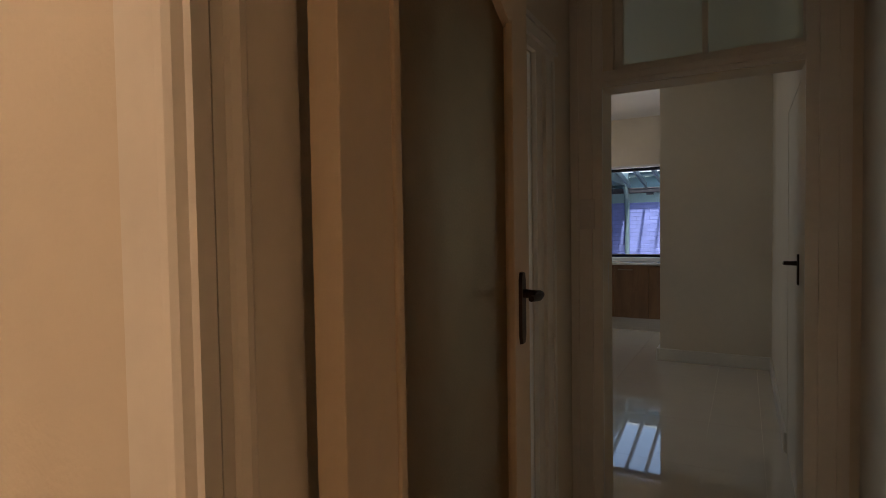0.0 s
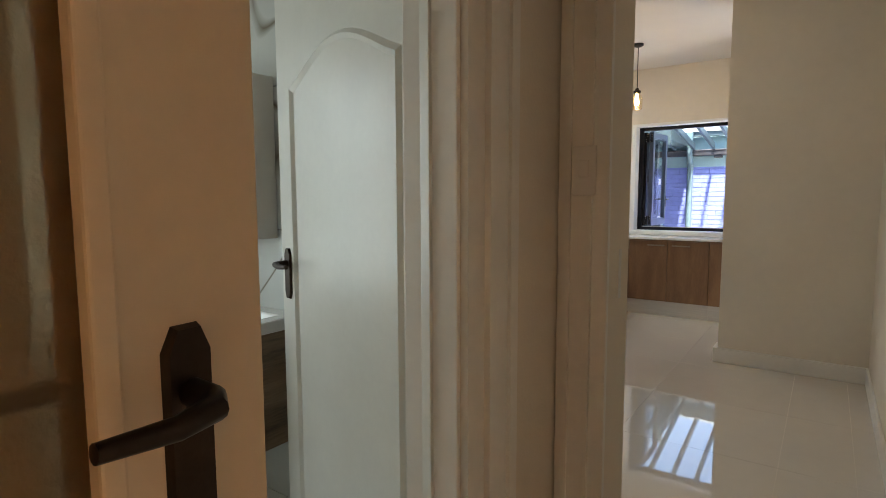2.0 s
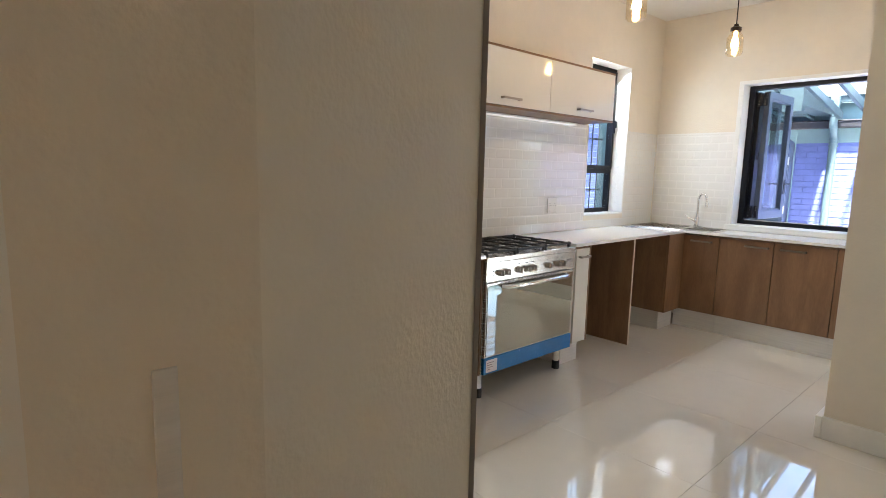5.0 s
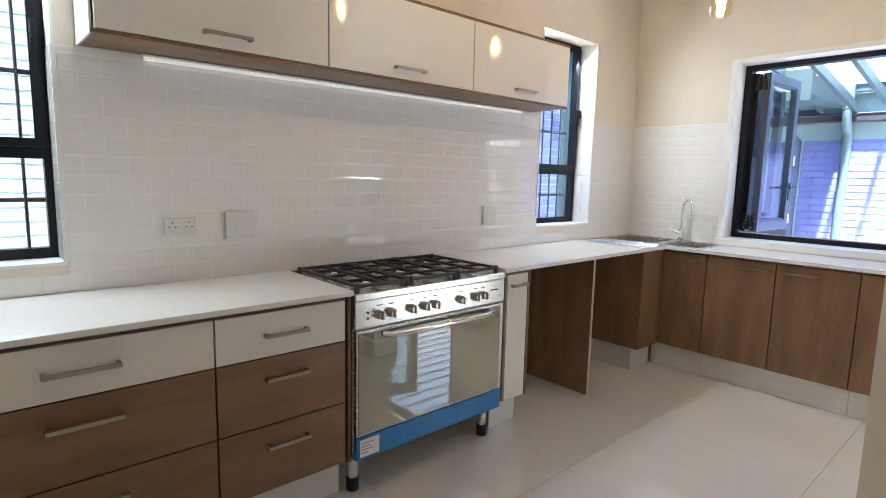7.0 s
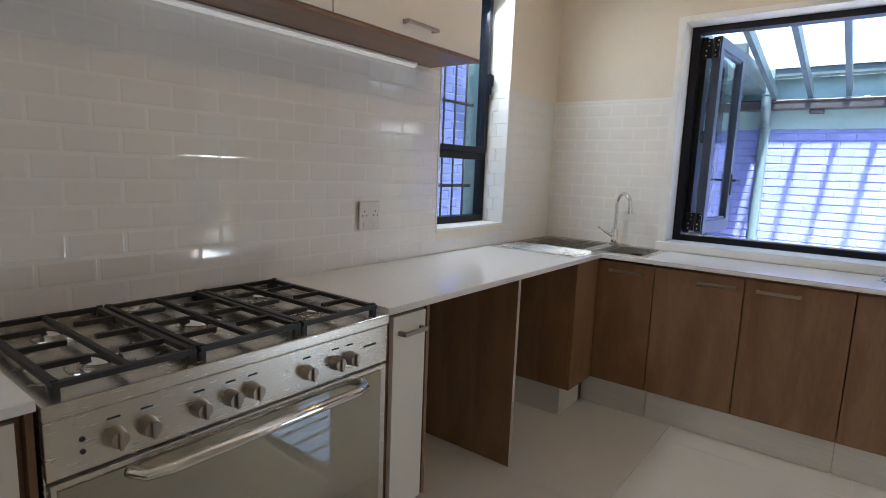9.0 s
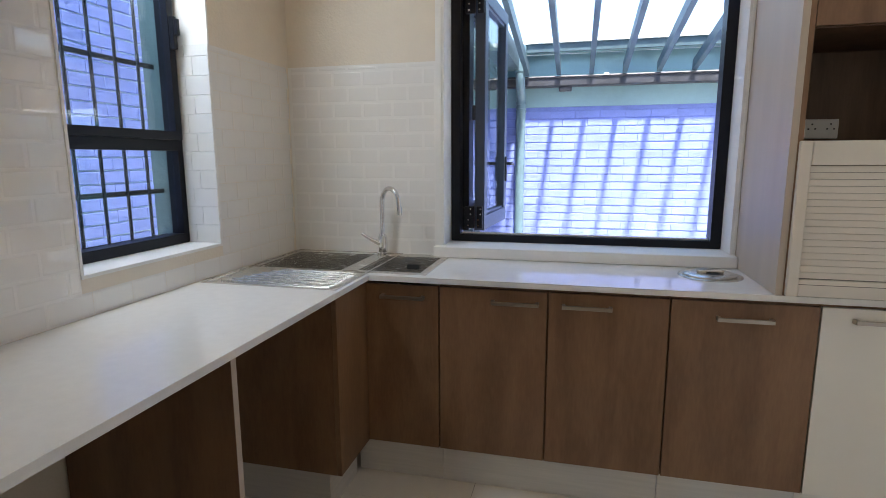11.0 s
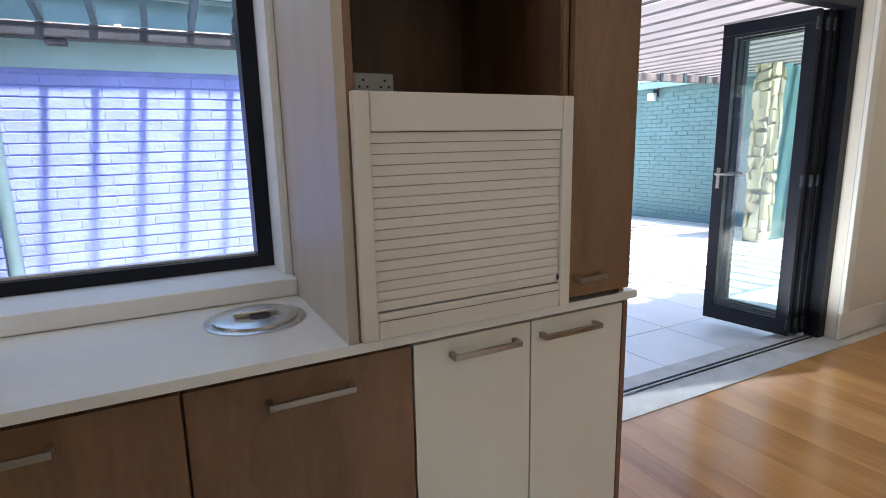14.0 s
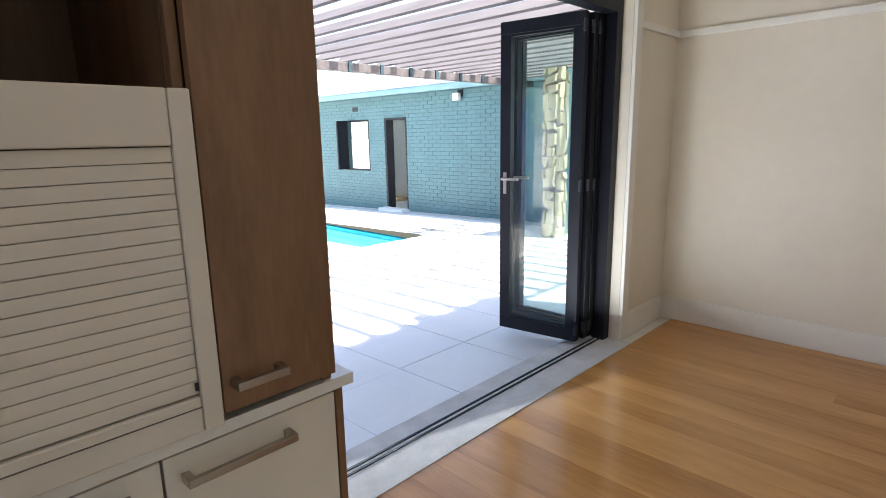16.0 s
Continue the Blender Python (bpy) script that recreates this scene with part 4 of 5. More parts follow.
def leaf(parent, name, p, ang, width, z0, z1, st, thick, frame_m, handle=None, inner=None):
    """One glazed folding leaf from hinge point p, running at ang degrees from +x."""
    m = pose(p[0], p[1], 0, 0, 0, ang)
    b = bmesh.new()
    t = thick / 2
    bx(b, 0, width, -t, t, z0, z0 + st * 1.15, 0.003)
    bx(b, 0, width, -t, t, z1 - st, z1, 0.003)
    bx(b, 0, st, -t, t, z0 + st * 1.15, z1 - st, 0.003)
    bx(b, width - st, width, -t, t, z0 + st * 1.15, z1 - st, 0.003)
    bmesh.ops.transform(b, matrix=m, verts=b.verts)
    fr = part(name, b, frame_m, parent)
    b = box(st - 0.004, width - st + 0.004, -0.003, 0.003, z0 + st * 1.1, z1 - st + 0.004)
    bmesh.ops.transform(b, matrix=m, verts=b.verts)
    g = part("pane", b, PANE, fr)
    g.visible_shadow = False
    b = bmesh.new()
    for a, c, d, e in ((st, width - st, z0 + st * 1.15, z0 + st * 1.15 + 0.014), (st, width - st, z1 - st - 0.014, z1 - st)):
        bx(b, a, c, -t * 0.6, t * 0.6, d, e)
    bmesh.ops.transform(b, matrix=m, verts=b.verts)
    part("bead", b, frame_m, fr)
    if handle:
        hx, hz = handle
        for s in (-1, 1):
            b = box(hx - 0.012, hx + 0.012, s * t, s * (t + 0.008), hz - 0.07, hz + 0.07, 0.002)
            tube(b, [(hx, s * (t + 0.006), hz + 0.03), (hx, s * (t + 0.045), hz + 0.03), (hx - 0.03, s * (t + 0.05), hz + 0.03), (hx - 0.12, s * (t + 0.05), hz + 0.03)], 0.009, 10)
            bmesh.ops.transform(b, matrix=m, verts=b.verts)
            part("lever_handle", b, STEELH if z1 < 2.1 else BAR, fr, "slim lever handle")
    b = bmesh.new()
    for z in (z0 + 0.08, (z0 + z1) / 2, z1 - 0.08):
        cyl(b, (0.0, t + 0.008, z - 0.035), (0.0, t + 0.008, z + 0.035), 0.010, 10)
    bmesh.ops.transform(b, matrix=m, verts=b.verts)
    part("hinge", b, BAR, fr)
    return fr


fw = thing("window_3", (-0.56, 8.62, 0.94), "charcoal aluminium folding window standing open", "window", kind="structure")
_b = bmesh.new()
for a in ((FW[0], FW[1], FW[2] + 0.012, FW[2] + 0.047), (FW[0], FW[1], FW[3] - 0.045, FW[3] - 0.001), (FW[0], FW[0] + 0.045, FW[2] + 0.047, FW[3] - 0.045), (FW[1] - 0.045, FW[1], FW[2] + 0.047, FW[3] - 0.045)):
    bx(_b, a[0] + 0.012, a[1] - 0.012, 8.605, 8.685, a[2], a[3]) if a[1] - a[0] > 0.2 else bx(_b, a[0] + (0.012 if a[0] < -1 else -0.012), a[1] + (0.012 if a[0] < -1 else -0.012), 8.605, 8.685, a[2], a[3])
part("window_frame", _b, ALU, fw)
part("track", box(FW[0] + 0.06, FW[1] - 0.06, 8.635, 8.655, FW[2] + 0.047, FW[2] + 0.053), KICK, fw)
leaf(fw, "folding_leaf", (-1.130, 8.66), 89, 0.58, 1.0, 2.165, 0.10, 0.05, ALU)
# front leaf is paler and bluer: daylight on its face put into colour
leaf(fw, "folding_leaf", (-1.052, 8.662), 86.3, 0.565, 1.0, 2.165, 0.065, 0.05, ALUB, (0.53, 1.30))
for z in (1.07, 2.09):
    for x0, x1 in ((-1.186, -1.158), (-1.118, -1.07), (-1.058, -1.03)):
        hp = part("hinge_plate", box(x0, x1, 8.618, 8.632, z - 0.055, z + 0.055, 0.002), ALU, fw, "black hinge plate")
        for dz in (-0.04, -0.012, 0.016, 0.042):
            xx = (x0 + x1) / 2 + (0.006 if dz > 0 else -0.006)
            part("screw", cyl(bmesh.new(), (xx, 8.618, z + dz), (xx, 8.615, z + dz), 0.0042, 8), CHROME, hp)
part("window_sill", box(-1.225, 0.0855, 8.405, 8.604, 0.9015, 0.951, 0.004), WHITEREV, fw, "thick white sill board")
part("reveal", box(FW[1] - 0.011, FW[1] - 0.0002, 8.455, 8.604, 0.952, FW[3]), WHITEREV, fw)
part("reveal", box(FW[0] + 0.0002, FW[0] + 0.011, 8.455, 8.604, 0.952, FW[3]), WHITEREV, fw)
part("reveal", box(FW[0] + 0.011, FW[1] - 0.011, 8.455, 8.604, FW[3] - 0.010, FW[3] - 0.0002), WHITEREV, fw)
part("jamb_face", box(FW[0] - 0.028, FW[0], 8.452, 8.4597, 0.952, FW[3] + 0.02), WHITEREV, fw)
part("jamb_face", box(FW[1], FW[1] + 0.010, 8.452, 8.4597, 0.952, FW[3] + 0.02), WHITEREV, fw)
part("jamb_face", box(FW[0], FW[1], 8.452, 8.4597, FW[3], FW[3] + 0.02), WHITEREV, fw)

# ---- bifold doors to the patio ----
bf = thing("door_1", (2.3, 8.8, 0), "charcoal aluminium folding doors pushed open to one side", "door", kind="structure")
_b = bmesh.new()
bx(_b, 1.102, 3.558, 8.775, 8.865, 2.035, 2.108)
bx(_b, 3.488, 3.558, 8.775, 8.865, 0.0, 2.034)
bx(_b, 1.102, 1.172, 8.775, 8.865, 0.0, 2.034)
part("door_frame", _b, ALU, bf)
_b = bmesh.new()
bx(_b, 1.1, 3.487, 8.80, 8.812, 0.0, 0.008)
bx(_b, 1.1, 3.487, 8.832, 8.844, 0.0, 0.008)
part("floor_track", _b, ALU, bf)
leaf(bf, "folding_leaf", (3.445, 8.845), 92, 0.62, 0.03, 2.03, 0.075, 0.05, ALU)
leaf(bf, "folding_leaf", (3.385, 8.85), 91, 0.62, 0.03, 2.03, 0.075, 0.05, ALU)
leaf(bf, "folding_leaf", (3.30, 8.86), 98.5, 0.56, 0.03, 2.03, 0.075, 0.05, ALU, (0.52, 1.03))
structure("threshold", box(1.1, 3.56, 8.62, 8.96, -0.02, 0.0035), PATIOG, "pale grey stone threshold", "threshold")
structure("casing_bifold", box(3.561, 3.64, 8.685, 8.7095, 0.172, 2.12, 0.004), TRIMW, "white painted plaster edge beside the folding doors", "casing")

# ---- passage door with its lever, seen beside the kitchen entry ----
d3 = thing("door_2", (1.10, 3.9, 0), "white flush passage door, closed", "door", kind="structure")
part("leaf", box(1.0925, 1.134, 3.5001, 4.2999, 0.0005, 2.0399), CREAM, d3)


def lever(parent, p, n, along, z0, z1, m=BRONZE):
    """Long backplate with a curved lever. p: plate centre on the face; n: way out; along: way the lever points."""
    p, n, a = Vector(p), Vector(n), Vector(along)
    u = Vector((0, 0, 1))
    zc = (z0 + z1) / 2
    b = bmesh.new()
    h, w = (z1 - z0) / 2, 0.021
    out = [(-w, -h + 0.02), (-w * 0.55, -h), (w * 0.55, -h), (w, -h + 0.02), (w, h - 0.02), (w * 0.55, h), (-w * 0.55, h), (-w, h - 0.02)]
    f = [b.verts.new(p + a * q[0] + u * q[1]) for q in out]
    g = [b.verts.new(p + a * q[0] * 0.86 + u * q[1] * 0.97 + n * 0.008) for q in out]
    b.faces.new(f)
    b.faces.new(g[::-1])
    for i in range(8):
        b.faces.new((f[i], f[(i + 1) % 8], g[(i + 1) % 8], g[i]))
    pl = part("handle_plate", b, m, parent, "dark bronze handle plate")
    c = p + u * h * 0.40
    pts = [c + n * 0.006, c + n * 0.035, c + n * 0.052 + a * 0.012, c + n * 0.056 + a * 0.045 - u * 0.003, c + n * 0.053 + a * 0.098]
    part("lever", tube(bmesh.new(), pts, [0.012, 0.010, 0.011, 0.009, 0.007], 12), m, pl, smooth=True)
    part("keyhole", box(*sorted((p.x - 0.003, p.x + 0.003 + 0.0)), p.y - 0.003, p.y + 0.003, zc - h * 0.45, zc - h * 0.30), HOLE, pl)


lever(d3, (1.0925, 3.57, 1.16), (-1, 0, 0), (0, 1, 0), 1.085, 1.235)

sw = thing("light_switch", (0.23, 3.03, 1.44), "white light switch plate on the door casing", "switch")
part("plate", box(0.185, 0.255, 3.036, 3.0445, 1.37, 1.51, 0.003), PLAST, sw)
part("rocker", box(0.205, 0.235, 3.031, 3.0358, 1.42, 1.47, 0.002), PLAST, sw)
# ---- transom over the kitchen doorway ----
tr = thing("window_4", (0.675, 3.15, 2.19), "white framed transom light with two hammered panes", "window", kind="structure")
_b = bmesh.new()
for a in ((0.33, 1.10, 2.101, 2.13), (0.33, 1.10, 2.57, 2.599), (0.33, 0.367, 2.13, 2.57), (1.07, 1.10, 2.13, 2.57), (0.70, 0.725, 2.13, 2.57)):
    bx(_b, a[0] + 0.001, a[1] - 0.001, 3.125, 3.175, a[2], a[3])
part("window_frame", _b, TRIMW, tr)
for a, c in ((0.366, 0.701), (0.724, 1.071)):
    part("pane", box(a, c, 3.147, 3.152, 2.129, 2.571), FROST, tr).visible_shadow = False

# ---- frosted hall door, standing open ----
hd = thing("door_3", (0.34, 1.42, 0), "cream panelled door with frosted glass, standing open", "door", kind="structure")
HT = 0.0225
DM = pose(0.4144, 0.994, 0, 0, 0, 4.8)


def arch_panel(y0, y1, z0, zs, rise, n=14):
    """Outline with a shouldered, bowed top."""
    pts = [(y0, z0), (y1, z0), (y1, zs)]
    for i in range(1, n):
        u = i / n
        pts.append((y1 + (y0 - y1) * u, zs + rise * (0.5 - 0.5 * math.cos(2 * math.pi * u)) ** 0.6))
    pts.append((y0, zs))
    return pts


def swung(b):
    """Turn a piece of the hall door, built along y from its hinge, into its open place."""
    bmesh.ops.transform(b, matrix=DM, verts=b.verts)
    return b


_b = bmesh.new()
bx(_b, -HT, HT, 0.0, 0.136, 0.008, 2.05, 0.002)
bx(_b, -HT, HT, 0.715, 0.854, 0.008, 2.05, 0.002)
bx(_b, -HT, HT, 0.136, 0.715, 0.008, 0.20, 0.002)
_top = [(0.136, 2.05), (0.136, 1.86)]
for i in range(1, 12):
    u = i / 12
    _top.append((0.136 + 0.579 * u, 1.86 + 0.09 * (0.5 - 0.5 * math.cos(2 * math.pi * u)) ** 0.6))
_top += [(0.715, 1.86), (0.715, 2.05)]
prism(_b, _top, -HT, HT, "x")
hl = part("leaf", swung(_b), DOORC, hd)
for s_ in (-1, 1):
    p, q = sorted((s_ * HT * 0.5, s_ * (HT + 0.006)))
    for y0, y1 in ((0.128, 0.148), (0.703, 0.723)):
        part("glazing_bead", swung(box(p, q, y0, y1, 0.20, 1.87, 0.003)), DOORC, hl)
part("pane", swung(box(-0.003, 0.003, 0.134, 0.717, 0.195, 1.955)), FROSTD, hl, "frosted glass pane")
part("latch_plate", swung(box(-0.011, 0.011, 0.854, 0.8555, 1.02, 1.26)), STEELH, hl, "steel latch plate on the door edge")
for s_ in (-1, 1):
    lever(hl, DM @ Vector((s_ * HT, 0.775, 1.175)), DM.to_3x3() @ Vector((s_, 0, 0)), DM.to_3x3() @ Vector((0, -1, 0)), 1.085, 1.268)

# ---- bathroom ----
bd = thing("door_4", (0.03, 2.55, 0), "white arched-panel bathroom door, standing open", "door", kind="structure")
_m = pose(0.066, 2.536, 0, 0, 0, 165)
DL = 0.812
_b = bmesh.new()
bx(_b, 0, DL, -0.02, 0.02, 0.008, 2.04, 0.002)
bmesh.ops.transform(_b, matrix=_m, verts=_b.verts)
bl = part("leaf", _b, DOORW, bd)
for s in (1,):
    for z0, zs, rise in ((0.16, 1.72, 0.10),):
        o = arch_panel(0.10, DL - 0.10, z0, zs, rise)
        i_ = arch_panel(0.125, DL - 0.125, z0 + 0.025, zs - 0.025, rise)
        _b = bmesh.new()
        f0 = [_b.verts.new((q[0], 0.0202 * s, q[1])) for q in o]
        f1 = [_b.verts.new((0.5 * (q[0] + r[0]), 0.030 * s, 0.5 * (q[1] + r[1]))) for q, r in zip(o, i_)]
        f2 = [_b.verts.new((q[0], 0.0205 * s, q[1])) for q in i_]
        for ra, rb in ((f0, f1), (f1, f2)):
            for k in range(len(ra)):
                _b.faces.new((ra[k], ra[(k + 1) % len(ra)], rb[(k + 1) % len(ra)], rb[k]))
        bmesh.ops.transform(_b, matrix=_m, verts=_b.verts)
        part("panel_moulding", _b, DOORW, bl)
_n2 = (_m.to_3x3() @ Vector((0, 1, 0)))
_a2 = (_m.to_3x3() @ Vector((-1, 0, 0)))
lever(bl, _m @ Vector((DL - 0.055, 0.02, 1.115)), _n2, _a2, 1.03, 1.20)
_b = bmesh.new()
for z in (0.25, 1.85):
    cyl(_b, (0.074, 2.514, z - 0.05), (0.074, 2.514, z + 0.05), 0.007, 10)
part("hinge", _b, TRIMW, bl)

van = thing("vanity_unit", (-1.37, 2.78, 0.37), "wall-hung ash vanity with a white ceramic basin", "vanity")
part("carcass", box(-1.77, -0.966, 2.565, 2.985, 0.385, 0.79, 0.002), ASH, van)
for x0, x1 in ((-1.79, -1.771), (-0.965, -0.945)):
    part("side_panel", box(x0, x1, 2.565, 2.985, 0.385, 0.846, 0.001), ASH, van)
for z0, z1 in ((0.39, 0.60), (0.606, 0.838)):
    d = part("drawer_front", box(-1.79, -0.945, 2.543, 2.564, z0, z1, 0.002), ASHX, van)
    zc = z1 - 0.055
    # flat dark sheet on the front; the hollow's shade is only its colour
    part("recess_shade", box(-1.665, -1.195, 2.5415, 2.5428, zc - 0.040, zc + 0.036), SLATM, d, "dark sheet painted as shade behind the handle")
    part("handle", box(-1.65, -1.21, 2.529, 2.5412, zc - 0.028, zc + 0.028, 0.004), CERAM, d, "white inset handle")
_b = bmesh.new()


def ring(x0, x1, y0, y1, z):
    return [_b.verts.new(p) for p in ((x0, y0, z), (x1, y0, z), (x1, y1, z), (x0, y1, z))]


_rs = [ring(-1.80, -0.935, 2.535, 2.99, 0.848), ring(-1.80, -0.935, 2.535, 2.99, 0.891), ring(-1.796, -0.939, 2.539, 2.99, 0.895), ring(-1.735, -1.0, 2.60, 2.92, 0.895), ring(-1.73, -1.005, 2.605, 2.915, 0.889), ring(-1.69, -1.045, 2.66, 2.89, 0.815), ring(-1.66, -1.075, 2.69, 2.87, 0.806)]
for p, q in zip(_rs, _rs[1:]):
    for k in range(4):
        _b.faces.new((p[k], p[(k + 1) % 4], q[(k + 1) % 4], q[k]))
_b.faces.new(_rs[-1])
part("basin", _b, CERAM, van, "white rectangular ceramic basin")
part("overflow", cyl(bmesh.new(), (-1.30, 2.905, 0.865), (-1.30, 2.912, 0.866), 0.012, 16), CHROME, van, "chrome overflow ring")
bt = thing("basin_tap", (-1.36, 2.955, 0.895), "chrome basin mixer with cross handles", "tap")
part("base", lathe(bmesh.new(), (-1.36, 2.955, 0.895), [(0.026, 0), (0.026, 0.01), (0.018, 0.016), (0.018, 0.08), (0.022, 0.09), (0.016, 0.10)], 20), CHROME, bt, smooth=True)
_p = [(-1.36, 2.955, 0.98), (-1.36, 2.955, 1.05), (-1.362, 2.945, 1.075), (-1.37, 2.91, 1.085), (-1.39, 2.83, 1.085), (-1.395, 2.805, 1.075), (-1.396, 2.80, 1.055)]
part("spout", tube(bmesh.new(), _p, 0.0115, 12), CHROME, bt, smooth=True)
for sx in (-1, 1):
    c = Vector((-1.36 + sx * 0.055, 2.945, 0.97))
    b = cyl(bmesh.new(), (-1.36, 2.953, 0.965), c, 0.011, 12)
    for v in ((0, 0.012, 0.02), (0, -0.012, 0.02), (0, 0.02, -0.012), (0, -0.02, -0.012)):
        cyl(b, c, c + Vector((sx * 0.006, v[1], v[2])), 0.006, 8)
    part("cross_handle", b, CHROME, bt, smooth=True)

mc = thing("mirror_cabinet", (-1.45, 2.95, 1.2), "mirrored bathroom wall cabinet with a curved pull edge", "mirror cabinet")
part("body", box(-1.82, -1.08, 2.888, 2.985, 1.20, 1.855, 0.002), WHITEREV, mc)
part("side_panel", box(-1.0795, -1.077, 2.89, 2.985, 1.20, 1.855), PLAST, mc)
part("mirror_door", box(-1.82, -1.44, 2.878, 2.8875, 1.20, 1.855, 0.001), MIRROR, mc, "mirror glass door")
part("mirror_door", box(-1.437, -1.08, 2.878, 2.8875, 1.20, 1.855, 0.001), MIRROR, mc, "mirror glass door")
part("edge_strip", box(-1.098, -1.0805, 2.8755, 2.8778, 1.203, 1.852), CERAM, mc, "bright bevelled mirror edge")
for z in (1.1985, 1.8535):
    part("edge_strip", box(-1.82, -1.08, 2.877, 2.888, z, z + 0.003), CERAM, mc)
part("edge_strip", box(-1.8235, -1.8202, 2.877, 2.888, 1.20, 1.855), CERAM, mc)
part("pull_edge", tube(bmesh.new(), [(-1.44 - 0.07 * math.sin(math.pi * u / 12), 2.876, 1.205 + 0.645 * u / 12) for u in range(13)], 0.005, 8), CHROME, mc, "curved chrome pull edge", True)

bwn = thing("window_5", (-2.0, 1.95, 0.78), "charcoal aluminium bathroom window", "window", kind="structure")
_b = bmesh.new()
frame_yz(_b, -2.06, -2.01, BW[0] + 0.012, BW[1] - 0.012, BW[2] + 0.012, BW[3], 0.045)
bx(_b, -2.06, -2.01, BW[0] + 0.05, BW[1] - 0.05, 1.32, 1.38)
part("window_frame", _b, ALU, bwn)
part("pane", box(-2.04, -2.034, BW[0] + 0.05, BW[1] - 0.05, BW[2] + 0.05, BW[3] - 0.04), PANE, bwn).visible_shadow = False
part("reveal", box(-2.14, -1.882, BW[1] - 0.011, BW[1] - 0.0002, BW[2] + 0.012, BW[3] - 0.001), WHITEREV, bwn)
part("window_sill", box(-2.14, -1.882, BW[0] + 0.001, BW[1] - 0.001, BW[2] + 0.0002, BW[2] + 0.0115), WHITEREV, bwn)


# ---- outside ----
def ground_z(y):
    """The paving falls gently away from the house."""
    return -0.06 - 0.026 * min(max(y - 9.0, 0.0), 10.0)


POOL = (4.9, 6.15, 13.25, 18.2)
xs = [-400, -60, 0.8, POOL[0], POOL[1], 12, 60, 400]
ys = [-400, -60, 9.0, 11.0, POOL[2], POOL[3], 19.0, 60, 400]
_v, _f, _id = [], [], {}
for j, y in enumerate(ys):
    for i, x in enumerate(xs):
        _id[i, j] = len(_v)
        _v.append((x, y, ground_z(y) - (0.12 if y < 9 else 0.0) - 0.012))
for j in range(len(ys) - 1):
    for i in range(len(xs) - 1):
        if xs[i] == POOL[0] and ys[j] in (POOL[2],):
            continue
        _f.append((_id[i, j], _id[i + 1, j], _id[i + 1, j + 1], _id[i, j + 1]))
_me = bpy.data.meshes.new("ground")
_me.from_pydata(_v, [], _f)
_me.materials.append(PATIOG)
ground = tagged(new("ground", _me), "pale sandy paving bed round the house", "ground", kind="structure")

pool = thing("swimming_pool", (5.5, 15.7, -0.4), "turquoise swimming pool sunk in the patio", "pool", kind="structure")
zp = ground_z(14)
_b = bmesh.new()
bx(_b, POOL[0], POOL[1], POOL[2], POOL[3], zp - 1.2, zp - 1.1)
bx(_b, POOL[0] - 0.1, POOL[0], POOL[2], POOL[3], zp - 1.2, zp - 0.12)
bx(_b, POOL[1], POOL[1] + 0.1, POOL[2], POOL[3], zp - 1.2, zp - 0.12)
bx(_b, POOL[0], POOL[1], POOL[3], POOL[3] + 0.1, zp - 1.2, zp - 0.25)
part("basin", _b, WATER, pool)
part("water", box(POOL[0], POOL[1], POOL[2], POOL[3], zp - 0.30, zp - 0.19), WATER, pool, "clear turquoise water")


def brick_mesh(name, l, h, d, material, jit):
    """A worn painted brick: its face stands proud with softened, uneven corners."""
    r = random.Random(jit)
    def w():
        return r.uniform(-0.004, 0.004)
    v = [(0, 0, 0), (l, 0, 0), (l, 0, h), (0, 0, h)]
    e, g = 0.003, 0.0015
    v += [(g + w() * .3, -d + w() * .5, e + w() * .6), (l - g + w() * .3, -d + w() * .5, e + w() * .6), (l - g + w() * .3, -d + w() * .5, h - e + w() * .6), (g + w() * .3, -d + w() * .5, h - e + w() * .6)]
    f = [(4, 5, 6, 7), (0, 1, 5, 4), (1, 2, 6, 5), (2, 3, 7, 6), (3, 0, 4, 7)]
    me = bpy.data.meshes.new(name)
    me.from_pydata(v, [], f)
    me.materials.append(material)
    return me


def bricks_joined(name, parent, spots, place, l, h, d, material, label):
    """Many bricks in one mesh. place maps (u, w, out) to the world."""
    v, f = [], []
    r = random.Random(5)
    for u, z, ln in spots:
        o = len(v)
        e, g = 0.003, 0.0015
        q = [(u, z, 0), (u + ln, z, 0), (u + ln, z + h, 0), (u, z + h, 0), (u + g, z + e, d), (u + ln - g, z + e, d), (u + ln - g, z + h - e, d), (u + g, z + h - e, d)]
        v += [place(a + r.uniform(-.002, .002), b + r.uniform(-.002, .002), c) for a, b, c in q]
        f += [tuple(o + k for k in c) for c in ((4, 5, 6, 7), (0, 1, 5, 4), (1, 2, 6, 5), (2, 3, 7, 6), (3, 0, 4, 7))]
    me = bpy.data.meshes.new(name)
    me.from_pydata(v, [], f)
    me.materials.append(material)
    ob = new(name, me)
    ob.parent = parent
    if parent.type == "EMPTY":
        ob.matrix_parent_inverse = Matrix.Translation(parent.location).inverted()
    return tagged(ob, label, kind="stuff")


